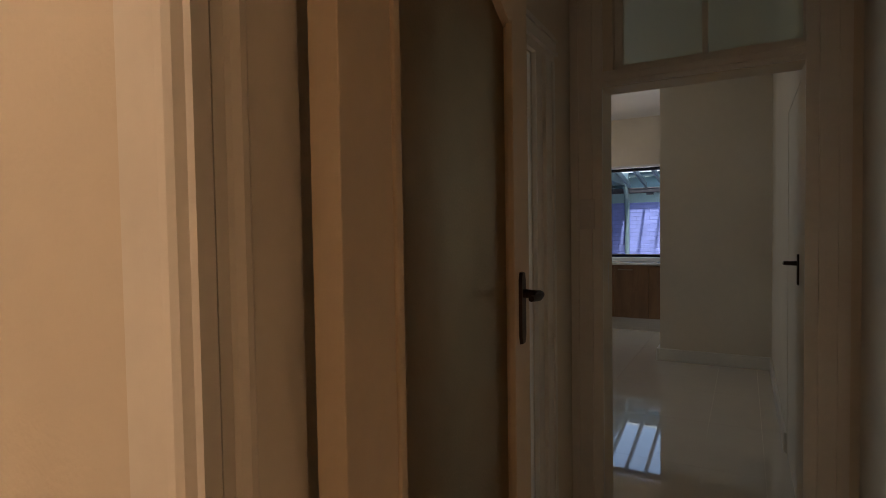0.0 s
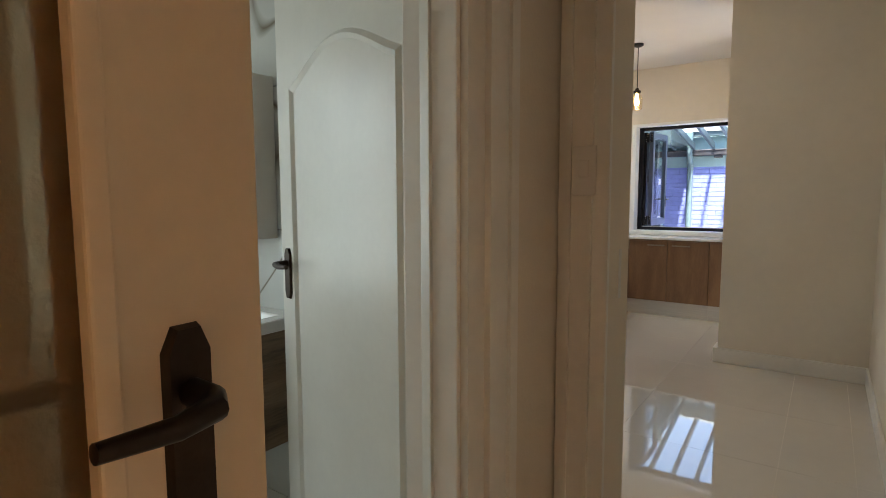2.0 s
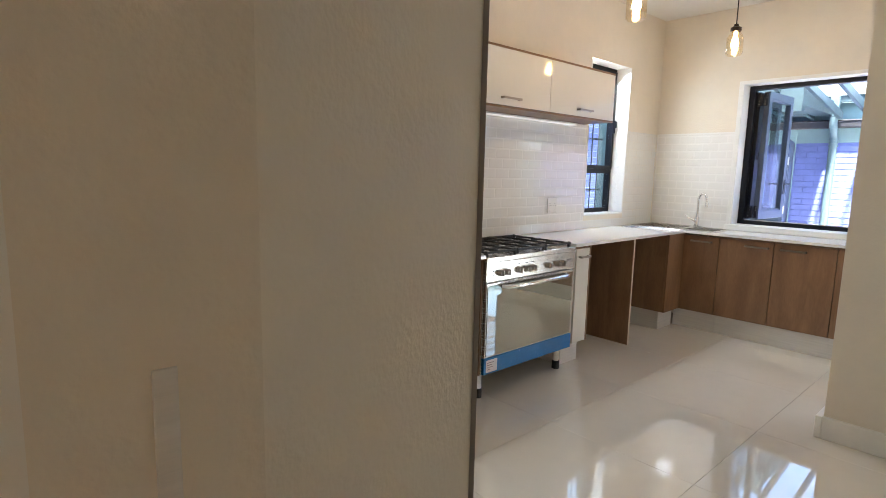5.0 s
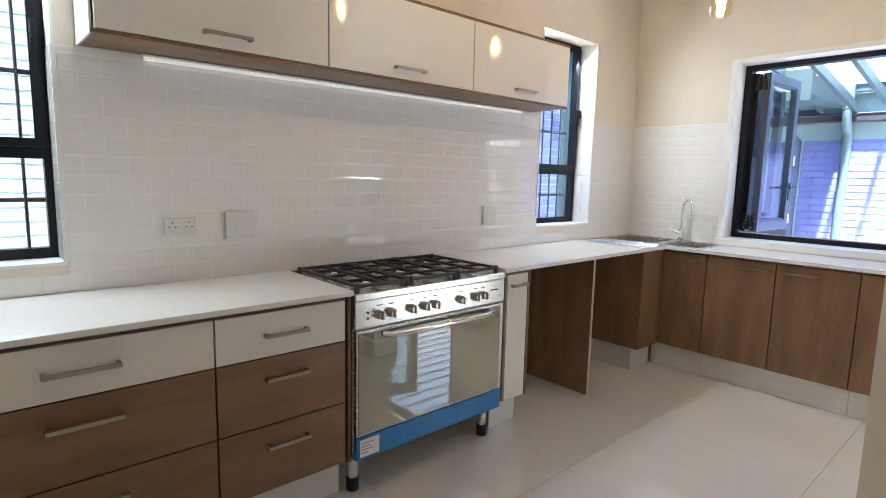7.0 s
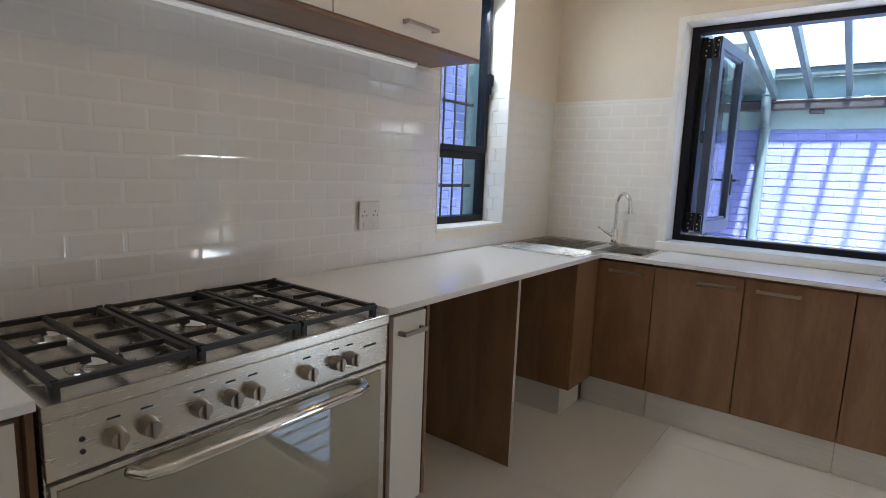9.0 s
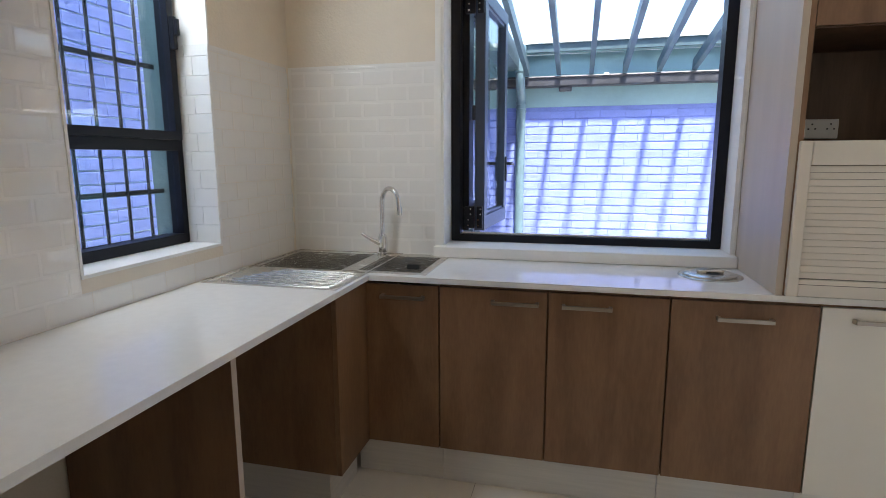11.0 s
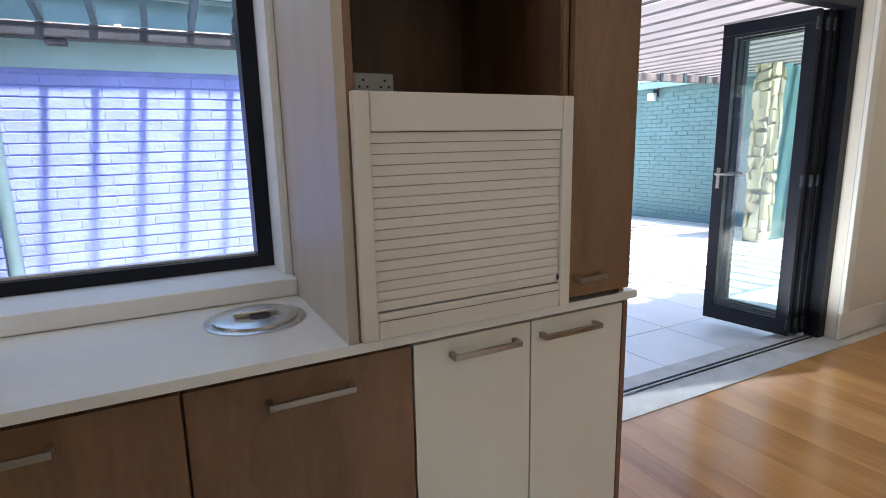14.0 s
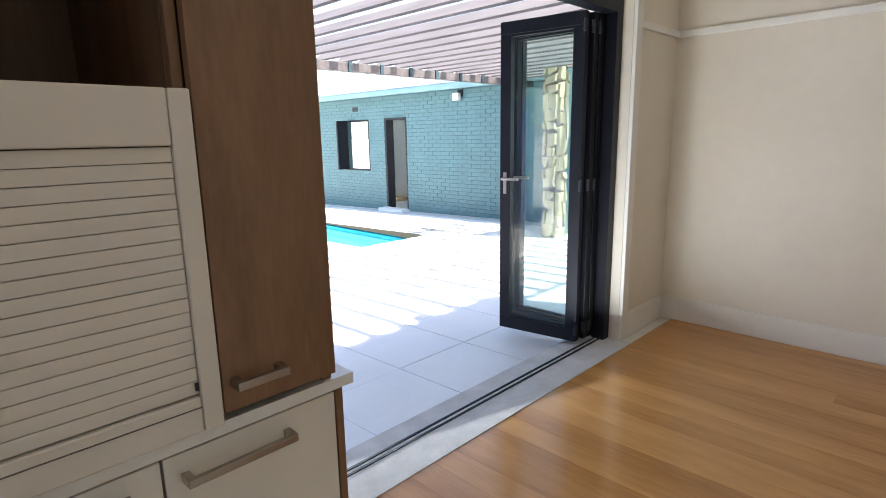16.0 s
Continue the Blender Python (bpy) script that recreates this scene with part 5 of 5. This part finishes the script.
def courses(u0, u1, z0, z1, l=0.230, h=0.069, gap=0.008, holes=(), end=0.003):
    out = []
    row, z = 0, z0
    while z + h <= z1 + 1e-6:
        u = u0 - (l + end) / 2 * (row % 2)
        while u < u1 - 0.02:
            a, b = max(u, u0), min(u + l, u1)
            if b - a > 0.03:
                segs = [(a, b)]
                for q0, q1, g0, g1 in holes:
                    if z + h > g0 and z < g1:
                        nxt = []
                        for s, t in segs:
                            if t <= q0 or s >= q1:
                                nxt.append((s, t))
                            else:
                                if q0 - s > 0.03:
                                    nxt.append((s, q0))
                                if t - q1 > 0.03:
                                    nxt.append((q1, t))
                        segs = nxt
                out += [(s, z, t - s) for s, t in segs]
            u += l + end
        z += h + gap
        row += 1
    return out


# outbuilding opposite the kitchen window
PY = 11.55
ob1 = thing("outbuilding", (-0.6, 12.6, -0.12), "violet painted brick outbuilding with teal eaves", "building")
hole = (-2.55, -1.62, -0.2, 1.95)
_b = wall_boxes(bmesh.new(), "x", -3.9, 1.9, PY, PY + 0.22, -0.25, 1.855, [hole])
wallv = part("wall", _b, PURPM, ob1)
part("wall", wall_boxes(bmesh.new(), "y", PY + 0.22, 15.0, 1.68, 1.9, -0.25, 2.6), PURPM, ob1)
part("upper_wall", box(-3.9, 1.9, PY - 0.012, PY + 0.22, 1.856, 2.349), TEALP, ob1, "pale teal plaster band")
part("fascia", box(-3.95, 1.95, PY - 0.16, PY - 0.13, 2.349, 2.425), BEAMT, ob1, "dark teal fascia board")
part("roof", prism(bmesh.new(), [(PY - 0.18, 2.426), (15.0, 2.80), (15.0, 2.84), (PY - 0.18, 2.46)], -4.0, 2.0, "x"), ROOFM, ob1, "pale sheet roof")
part("soffit", box(-3.9, 1.9, PY - 0.13, PY - 0.013, 2.351, 2.37), TEALP, ob1)
dr = part("door", box(-2.54, -1.64, PY + 0.10, PY + 0.14, -0.1, 1.94), BEAMT, ob1, "dark teal door")
part("door_frame", bx(bx(box(-2.6, -2.551, PY - 0.02, PY + 0.15, -0.12, 2.0), -1.619, -1.57, PY - 0.02, PY + 0.15, -0.12, 2.0), -2.551, -1.619, PY - 0.02, PY + 0.15, 1.951, 2.0), TEALP, ob1)
part("porch_roof", box(-3.9, -1.15, 10.1, PY - 0.14, 2.19, 2.36), BEAMT, ob1, "dark teal porch roof")
part("porch_beam", box(-3.9, -1.13, 10.0, 10.1, 2.12, 2.40), BEAMT, ob1)
# stable door leaf, open towards the yard
_m = pose(-1.60, PY - 0.03, 0, 0, 0, -78)
_b = bmesh.new()
bx(_b, 0, 0.82, -0.02, 0.02, -0.06, 1.86, 0.003)
for z in (0.15, 1.0):
    bx(_b, 0.10, 0.72, -0.026, 0.026, z, z + 0.62, 0.006)
bmesh.ops.transform(_b, matrix=_m, verts=_b.verts)
yd = thing("yard_door", (-1.55, PY - 0.4, -0.1), "blue-grey outside door standing open", "door")
yl = part("leaf", _b, ALUB, yd)
_b = bmesh.new()
for z in (0.2, 1.0, 1.6):
    bx(_b, 0.80, 0.835, -0.028, 0.028, z - 0.05, z + 0.05, 0.002)
bmesh.ops.transform(_b, matrix=_m, verts=_b.verts)
part("lock", _b, KICK, yl)
# downpipe
dp = thing("downpipe", (-1.13, PY - 0.10, -0.1), "grey-teal downpipe with a swan-neck bend", "downpipe")
part("pipe", tube(bmesh.new(), [(-1.14, PY - 0.07, -0.12), (-1.14, PY - 0.07, 1.88), (-1.14, PY - 0.085, 1.95), (-1.14, PY - 0.16, 2.03), (-1.14, PY - 0.19, 2.09), (-1.14, PY - 0.19, 2.16)], 0.045, 14), DOWNP, dp, smooth=True)
part("upper_pipe", box(-1.19, -1.09, PY - 0.235, PY - 0.165, 2.161, 2.42, 0.012), DOWNP, dp)
_b = bmesh.new()
for z in (1.80, 1.84, 1.88):
    cyl(_b, (-1.14, PY - 0.07 - (z - 1.84) * 0.1, z), (-1.14, PY - 0.07 - (z - 1.84) * 0.1, z + 0.025), 0.052, 14)
part("collar", _b, DOWNP, dp, smooth=True)
# gutter along the pergola edge
gt = thing("gutter", (-0.6, PY - 0.25, 2.1), "black metal gutter with brackets under the pergola", "gutter")
part("trough", box(-3.6, 1.85, PY - 0.135, PY - 0.014, 2.035, 2.122, 0.012), GUTTER, gt)
part("bead", tube(bmesh.new(), [(-3.6, PY - 0.135, 2.122), (1.85, PY - 0.135, 2.122)], 0.012, 8), GUTTER, gt)
part("outlet", box(-0.78, -0.66, PY - 0.12, PY - 0.03, 1.995, 2.0345, 0.008), GUTTER, gt)
for x in (-2.4, -0.35, 0.9):
    part("bracket", box(x - 0.02, x + 0.02, PY - 0.15, PY - 0.013, 2.123, 2.142, 0.003), KICK, gt)
# yard pergola of slim beams
pg = thing("yard_pergola", (-0.4, 10.0, 2.2), "slim dark pergola rafters over the yard", "pergola")
for i in range(15):
    x = -3.158 + i * 0.297
    part("rafter", prism(bmesh.new(), [(8.765, 2.51), (8.765, 2.60), (PY - 0.14, 2.225), (PY - 0.14, 2.136)], x - 0.02, x + 0.02, "x"), BEAMT, pg)

# alley wall beyond the barred windows
al = thing("neighbour_wall", (-3.3, 6.0, -0.18), "pale blue painted brick boundary wall", "wall", kind="structure")
AX = -3.25
_wa = part("core", box(AX - 0.22, AX, -3.0, 11.0, -0.25, 3.0), ALLEY, al)
bricks_joined("brickwork", al, courses(1.2, 6.2, 0.3, 2.95), lambda u, z, d: (AX + d, u, z), 0.222, 0.069, 0.007, ALLEY, "pale blue painted bricks")
bricks_joined("brickwork", al, courses(6.2, 10.98, 0.3, 2.95), lambda u, z, d: (AX + d, u, z), 0.222, 0.069, 0.007, PURP, "violet painted bricks")

# teal brick pier on the outside of the kitchen wall
_pr = thing("wall_pier", (-2.34, 8.35, -0.2), "teal painted brick pier outside the kitchen window", "pier", kind="structure")
part("core", box(-2.402, -2.272, 8.073, 8.75, -0.25, 2.9), TEALG, _pr)
bricks_joined("brickwork", _pr, courses(-2.41, -2.272, -0.2, 2.88), lambda u, z, d: (u, 8.073 - d, z), 0.222, 0.069, 0.006, TEALG, "grey-teal painted bricks")

# long teal house across the patio
TX = 8.2
th = thing("teal_house", (TX, 15.0, -0.3), "teal painted brick house across the patio", "building")
door_h, win_h = (15.90, 16.62, -0.4, 1.74), (17.17, 18.14, 0.58, 1.73)
_w = part("wall", wall_boxes(bmesh.new(), "y", 9.2, 24.0, TX, TX + 0.22, -0.5, 2.35, [door_h, win_h]), TEALM, th)
part("room_wall", box(TX + 2.2, TX + 2.3, 14.0, 20.0, -0.4, 2.35), WHITEREV, th, "white painted room wall")
part("room_floor", box(TX + 0.22, TX + 2.2, 14.0, 20.0, -0.42, -0.30), PLANK, th)
part("room_skirting", box(TX + 2.18, TX + 2.199, 14.0, 20.0, -0.299, -0.15), TRIMW, th)
part("door_frame", bx(bx(box(TX - 0.01, TX + 0.2, 16.56, 16.62, -0.32, 1.74), TX - 0.01, TX + 0.2, 15.90, 15.93, -0.32, 1.74), TX - 0.01, TX + 0.2, 15.93, 16.56, 1.70, 1.74), ALU, th)
_b = bmesh.new()
frame_yz(_b, TX - 0.005, TX + 0.08, win_h[0], win_h[1], win_h[2], win_h[3], 0.04)
wn = part("window", _b, ALU, th)
bx2 = box(TX - 0.30, TX - 0.01, 17.98, 18.03, 0.6, 1.72)
part("sash", bx2, ALU, wn)
part("step", box(TX - 0.25, TX - 0.001, 15.85, 16.65, -0.32, -0.20, 0.01), WHITEREV, th)
part("gutter", box(TX - 0.34, TX - 0.22, 9.0, 24.2, 2.19, 2.30, 0.02), TEALP, th, "pale teal gutter")
part("soffit", box(TX - 0.22, TX + 0.001, 9.0, 24.2, 2.25, 2.27), TEALP, th)
part("roof", prism(bmesh.new(), [(TX - 0.34, 2.30), (TX + 4.5, 3.35), (TX + 4.5, 3.4), (TX - 0.34, 2.35)], 9.0, 24.2, "y"), ROOFM, th, "pale sheet metal roof")
part("air_vent", box(TX - 0.012, TX - 0.001, 17.55, 17.75, 1.92, 2.02), HOLE, th)
bricks_joined("brickwork", th, courses(9.3, 23.0, -0.42, 2.2, holes=(door_h, win_h)), lambda u, z, d: (TX - d, u, z), 0.222, 0.069, 0.007, TEAL, "teal painted bricks")
ol = thing("outdoor_wall_light", (TX - 0.06, 14.36, 2.05), "small white outdoor wall light", "wall light")
part("bracket", box(TX - 0.03, TX - 0.011, 14.28, 14.40, 2.06, 2.19, 0.004), ALU, ol)
part("lens", box(TX - 0.12, TX - 0.031, 14.31, 14.46, 1.99, 2.13, 0.015), WHITEREV, ol)

# patio pergola: louvre slats on a front beam
pp = thing("patio_pergola", (5.0, 10.8, 2.2), "weathered grey timber louvre pergola over the patio", "pergola")
part("beam", box(1.2, 8.05, 12.58, 12.68, 2.10, 2.20, 0.006), SLATM, pp, "dark front beam")
part("wall_plate", box(1.0, 8.05, 8.935, 8.99, 2.20, 2.34, 0.004), SLATM, pp)
for i in range(23):
    x = 1.15 + i * 0.30
    b = prism(bmesh.new(), [(x - 0.058, 2.212), (x + 0.058, 2.305), (x + 0.046, 2.322), (x - 0.070, 2.229)], 8.995, 12.9, "y")
    part("louvre", b, SLATM, pp)
for i in range(14):
    x = 1.45 + i * 0.48
    part("cleat", box(x, x + 0.05, 12.56, 12.579, 2.09, 2.21), BEAMT, pp)

# stone-clad pier beyond the folding doors
sp = thing("stone_pier", (7.05, 11.5, -0.14), "pier clad in honey coloured field stone", "pier")
_sx0, _sx1, _sy0, _sy1 = 6.92, 7.17, 11.38, 11.6
part("core", box(_sx0, _sx1, _sy0, _sy1, -0.25, 2.35), STONEM, sp)
_r = random.Random(4)


def stones(axis, u0, u1, face, out):
    z = -0.12
    while z < 2.3:
        h = _r.uniform(0.12, 0.22)
        u = u0
        while u < u1 - 0.03:
            w = min(_r.uniform(0.10, 0.20), u1 - u)
            j = [(_r.uniform(-.03, .03), _r.uniform(-.045, .045)) for _ in range(4)]
            g = 0.007
            q = [(u + g + j[0][0], z + g + j[0][1]), (u + w * .5, z + g * .5 + j[3][0]), (u + w - g + j[1][0], z + g + j[1][1]), (u + w - g + j[2][0], z + h - g + j[2][1]), (u + g + j[3][0], z + h - g + j[3][1])]
            q = [(min(max(a, u0), u1), min(max(b_, -0.12), 2.345)) for a, b_ in q]
            b = bmesh.new()
            lo = [b.verts.new((p[0], face, p[1]) if axis == "x" else (face, p[0], p[1])) for p in q]
            d = out * _r.uniform(0.025, 0.045)
            cx, cz = sum(p[0] for p in q) / 5, sum(p[1] for p in q) / 5
            hi = [b.verts.new(((p[0] * .88 + cx * .12), face + d, p[1] * .88 + cz * .12) if axis == "x" else (face + d, p[0] * .88 + cx * .12, p[1] * .88 + cz * .12)) for p in q]
            b.faces.new(hi)
            for k in range(5):
                b.faces.new((lo[k], lo[(k + 1) % 5], hi[(k + 1) % 5], hi[k]))
            part("stone", b, STONE, sp)
            u += w
        z += h


stones("x", _sx0, _sx1, _sy0, -1)
stones("y", _sy0, _sy1, _sx0, -1)
single("garden_wall", box(7.17, 8.185, 11.40, 11.56, -0.25, 2.3), TEALM, "teal painted garden wall beside the stone pier", "wall", "structure")

# ---- pieces: tiles, planks, bricks ----
def tile_mesh(name, u, v, t, e, material, axis):
    """Flat tile with eased edges, lying along an axis pair; origin at its corner."""
    q = [(0, 0, 0), (u, 0, 0), (u, v, 0), (0, v, 0), (e, e, t), (u - e, e, t), (u - e, v - e, t), (e, v - e, t)]
    if axis == "floor":
        w = q
    elif axis == "west":
        w = [(c, a, b) for a, b, c in q]
    elif axis == "east":
        w = [(-c, a, b) for a, b, c in q]
    else:
        w = [(a, -c, b) for a, b, c in q]
    me = bpy.data.meshes.new(name)
    f = [(4, 5, 6, 7), (0, 1, 5, 4), (1, 2, 6, 5), (2, 3, 7, 6), (3, 0, 4, 7)]
    me.from_pydata(w, [], f)
    me.materials.append(material)
    bm_ = bmesh.new()
    bm_.from_mesh(me)
    bmesh.ops.recalc_face_normals(bm_, faces=bm_.faces)
    bm_.to_mesh(me)
    bm_.free()
    return me


_cache = {}


def piece(name, parent, at, u, v, t, e, material, axis):
    key = (name, round(u, 3), round(v, 3), material.name, axis)
    if key not in _cache:
        _cache[key] = tile_mesh(name, round(u, 3), round(v, 3), t, e, material, axis)
    ob = new(name, _cache[key])
    ob.location = at
    ob.parent = parent
    return ob


# metro tiles on the west wall and beside the window
TZ0, TZ1, TW, TH, TG = 0.9015, 1.797, 0.150, 0.0726, 0.0014


def metro(u0, u1, holes, put, near):
    """Running-bond tile field, cut round openings. put(u, z, w, h)."""
    row, z = 0, TZ0
    while z < TZ1 - 0.01:
        h = min(TH, TZ1 - z)
        u = u0 - (TW / 2 if row % 2 else 0)
        while u < u1 - 0.004:
            segs = [(max(u, u0), min(u + TW, u1))]
            for a, b, g0, g1 in holes:
                if z + h > g0 + 0.002 and z < g1 - 0.002:
                    nxt = []
                    for s, t in segs:
                        if t <= a or s >= b:
                            nxt.append((s, t))
                        else:
                            if a - s > 0.012:
                                nxt.append((s, a))
                            if t - b > 0.012:
                                nxt.append((b, t))
                    segs = nxt
            for s, t in segs:
                if t - s > 0.012:
                    put(s, z, t - s - TG, h - TG)
            u += TW
        z += TH
        row += 1


_far = []
_count = [0]


def put_west(u, z, w, h):
    if 4.4 < u < 7.3 and _count[0] < 300:
        _count[0] += 1
        piece("tile", wall_west, (-1.9695, u, z), w, h, 0.0011, 0.008, METRO, "west")
    else:
        _far.append((-1.9695, u, z, w, h))


metro(3.79, 8.452, [(W1[0], W1[1], W1[2], 9), (W2[0], W2[1], W2[2], 9)], put_west, None)
_v, _f = [], []
for x, u, z, w, h in _far:
    o = len(_v)
    e, t = 0.008, 0.0011
    _v += [(x, u, z), (x, u + w, z), (x, u + w, z + h), (x, u, z + h), (x + t, u + e, z + e), (x + t, u + w - e, z + e), (x + t, u + w - e, z + h - e), (x + t, u + e, z + h - e)]
    _f += [tuple(o + k for k in g) for g in ((4, 5, 6, 7), (0, 1, 5, 4), (1, 2, 6, 5), (2, 3, 7, 6), (3, 0, 4, 7))]
_me = bpy.data.meshes.new("tile_field")
_me.from_pydata(_v, [], _f)
_me.materials.append(METRO)
_o = new("tile_field", _me)
_o.parent = wall_west
tagged(_o, "white bevelled wall tiles", kind="stuff")
metro(-1.958, -1.225, [], lambda u, z, w, h: piece("tile", wall_north, (u, 8.4595, z), w, h, 0.0011, 0.008, METRO, "north"), None)
for nm, b in (("grout_west", box(-1.9698, -1.9690, 4.475, 7.205, 0.9005, TZ1 + 0.002)), ("grout_north", box(-1.9695, -1.224, 8.4588, 8.4598, 0.9005, TZ1 + 0.002))):
    part(nm, b, TGROUT, wall_west if "west" in nm else wall_north)

# polished floor tiles
fl = bpy.data.objects["floor"]


def floor_field(x0, x1, y0, y1, ox, oy, w, l, material, name="tile", gap=0.0008, top=0.008):
    i0 = math.floor((x0 - ox) / w)
    x = ox + i0 * w
    while x < x1 - 0.01:
        y = oy + math.floor((y0 - oy) / l) * l
        while y < y1 - 0.01:
            a, b = max(x, x0), min(x + w, x1)
            c, d = max(y, y0), min(y + l, y1)
            if b - a > 0.02 and d - c > 0.02:
                piece(name, fl, (a, c, -0.008), b - a - gap, d - c - gap, top, 0.0004, material, "floor")
            y += l
        x += w


floor_field(-1.97, 0.97, 3.23, 8.46, -0.95, 3.05, 0.8, 0.8, FLOORT)
floor_field(0.97, 1.26, 3.23, 6.62, 0.97, 3.05, 0.8, 0.8, FLOORT)
floor_field(-0.02, 1.26, 0.87, 3.23, 0.65, 0.65, 0.8, 0.8, FLOORT)
floor_field(-2.0, 3.0, -2.05, 0.87, -0.15, -1.75, 0.8, 0.8, FLOORT)
floor_field(-1.90, -0.02, 1.07, 3.0, -1.90, 1.2, 0.6, 0.6, MARB)
# pine boards of the dining room
_r = random.Random(9)
x = 0.972
while x < 4.21:
    w = 0.132
    cuts = [4.5, 4.5 + _r.uniform(0.8, 3.2), 8.62]
    for a, b in zip(cuts, cuts[1:]):
        if x > 1.26 or b > 6.62:
            aa = a if x > 1.26 else max(a, 6.62)
            if b - aa > 0.05:
                o = piece("plank", fl, (x, aa, -0.008), min(w, 4.22 - x) - 0.0003, b - aa - 0.0005, 0.008, 0.0003, PLANK, "floor")
    x += w

# marble tiles of the bathroom walls
def wall_field(parent, axis, fixed, u0, u1, us, z0, z1, zs, holes=()):
    for a, b in zip(us, us[1:]):
        for c, d in zip(zs, zs[1:]):
            p, q, lo, hi = max(a, u0), min(b, u1), max(c, z0), min(d, z1)
            if q - p < 0.01 or hi - lo < 0.01:
                continue
            rects = [(p, q, lo, hi)]
            for h0, h1, g0, g1 in holes:
                nxt = []
                for r0, r1, s0, s1 in rects:
                    if r1 <= h0 or r0 >= h1 or s1 <= g0 or s0 >= g1:
                        nxt.append((r0, r1, s0, s1))
                        continue
                    if s0 < g0:
                        nxt.append((r0, r1, s0, g0))
                    if s1 > g1:
                        nxt.append((r0, r1, g1, s1))
                    m0, m1 = max(s0, g0), min(s1, g1)
                    if r0 < h0:
                        nxt.append((r0, h0, m0, m1))
                    if r1 > h1:
                        nxt.append((h1, r1, m0, m1))
                rects = nxt
            for r0, r1, s0, s1 in rects:
                if r1 - r0 > 0.006 and s1 - s0 > 0.006:
                    at = (fixed, r0, s0) if axis in ("west", "east") else (r0, fixed, s0)
                    piece("tile", parent, at, r1 - r0 - 0.003, s1 - s0 - 0.003, 0.008, 0.0012, MARB, axis)


zs = [0.066 + 0.585 * k for k in range(-1, 6)]
wall_field(wall_bath_west, "west", -1.899, 1.07, 2.998, [0.05, 1.25, 2.45, 3.65], 0.0, CEILZ, zs, [BW])
wb = bpy.data.objects["wall_between"]
wall_field(wb, "north", 2.999, -1.89, -0.03, [-2.9, -1.70, -0.50, 0.7], 0.0, CEILZ, zs)
structure("wall_bathroom_backing", box(-1.9, -0.022, 2.9993, 2.9998, 0, CEILZ), BGROUT, "grey grout behind bathroom tiles")

# patio paving
_pv = tagged(new("paving"), "pale square patio paving slabs", "paving", kind="structure")
_v, _f = [], []
for i in range(22):
    for j in range(26):
        x0, y0 = -3.0 + i * 0.6, 8.97 + j * 0.6
        x1, y1 = x0 + 0.5965, y0 + 0.5965
        if y0 < PY + 1 and x0 < 1.9 and y1 > PY - 0.0:
            continue
        if x1 > POOL[0] - 0.0 and x0 < POOL[1] and y1 > POOL[2] and y0 < POOL[3]:
            continue
        if x1 > TX or (x0 < 1.9 and y0 > PY - 0.6):
            continue
        if 2.3 < x0 < 5.0 and y1 < 11.9:
            m = tile_mesh("slab", 0.5965, 0.5965, 0.012, 0.003, PATIO, "floor") if "slab" not in _cache else _cache["slab"]
            _cache["slab"] = m
            s = new("slab", m)
            s.matrix_basis = pose(x0, y0, ground_z(y0) - 0.012, math.degrees(-0.026), 0, 0)
            s.parent = _pv
            continue
        o = len(_v)
        _v += [(x0, y0, ground_z(y0)), (x1, y0, ground_z(y0)), (x1, y1, ground_z(y1)), (x0, y1, ground_z(y1))]
        _f.append((o, o + 1, o + 2, o + 3))
_me = bpy.data.meshes.new("slab_field")
_me.from_pydata(_v, [], _f)
_me.materials.append(PATIO)
_o = new("slab_field", _me)
_o.parent = _pv
tagged(_o, "pale patio paving slabs", kind="stuff")

# violet bricks of the outbuilding
_near, _rest = [], []
for s in courses(-3.88, 1.88, -0.1, 1.85, holes=[hole, (-2.62, -1.56, -0.2, 2.0)]):
    (_near if -1.5 < s[0] < 0.95 and s[1] > 0.30 and s[2] > 0.2 and len(_near) < 300 else _rest).append(s)
_bm = [brick_mesh("brick", 0.230, 0.069, 0.007, PURP, k) for k in range(6)]
_r = random.Random(2)
for u, z, ln in _near:
    o = new("brick", _bm[_r.randrange(6)])
    o.location = (u + _r.uniform(-.002, .002), PY + 0.0005, z + _r.uniform(-.002, .002))
    o.parent = wallv
bricks_joined("brickwork", ob1, _rest, lambda u, z, d: (u, PY - d, z), 0.222, 0.069, 0.007, PURP, "violet painted bricks")

# ---- hall lamp behind the start of the walk ----
hl_ = thing("ceiling_lamp", (-0.5, -0.7, CEILZ - 0.1), "round frosted ceiling lamp, lit warm", "ceiling lamp")
part("base", cyl(bmesh.new(), (-0.5, -0.7, CEILZ - 0.02), (-0.5, -0.7, CEILZ), 0.15, 28), TRIMW, hl_)
part("shade", lathe(bmesh.new(), (-0.5, -0.7, CEILZ - 0.11), [(0.03, 0), (0.10, 0.02), (0.14, 0.06), (0.145, 0.089)], 28), glow("warm_lamp_shade", (1.0, 0.66, 0.43), 48.0), hl_, "glowing warm glass shade", True)
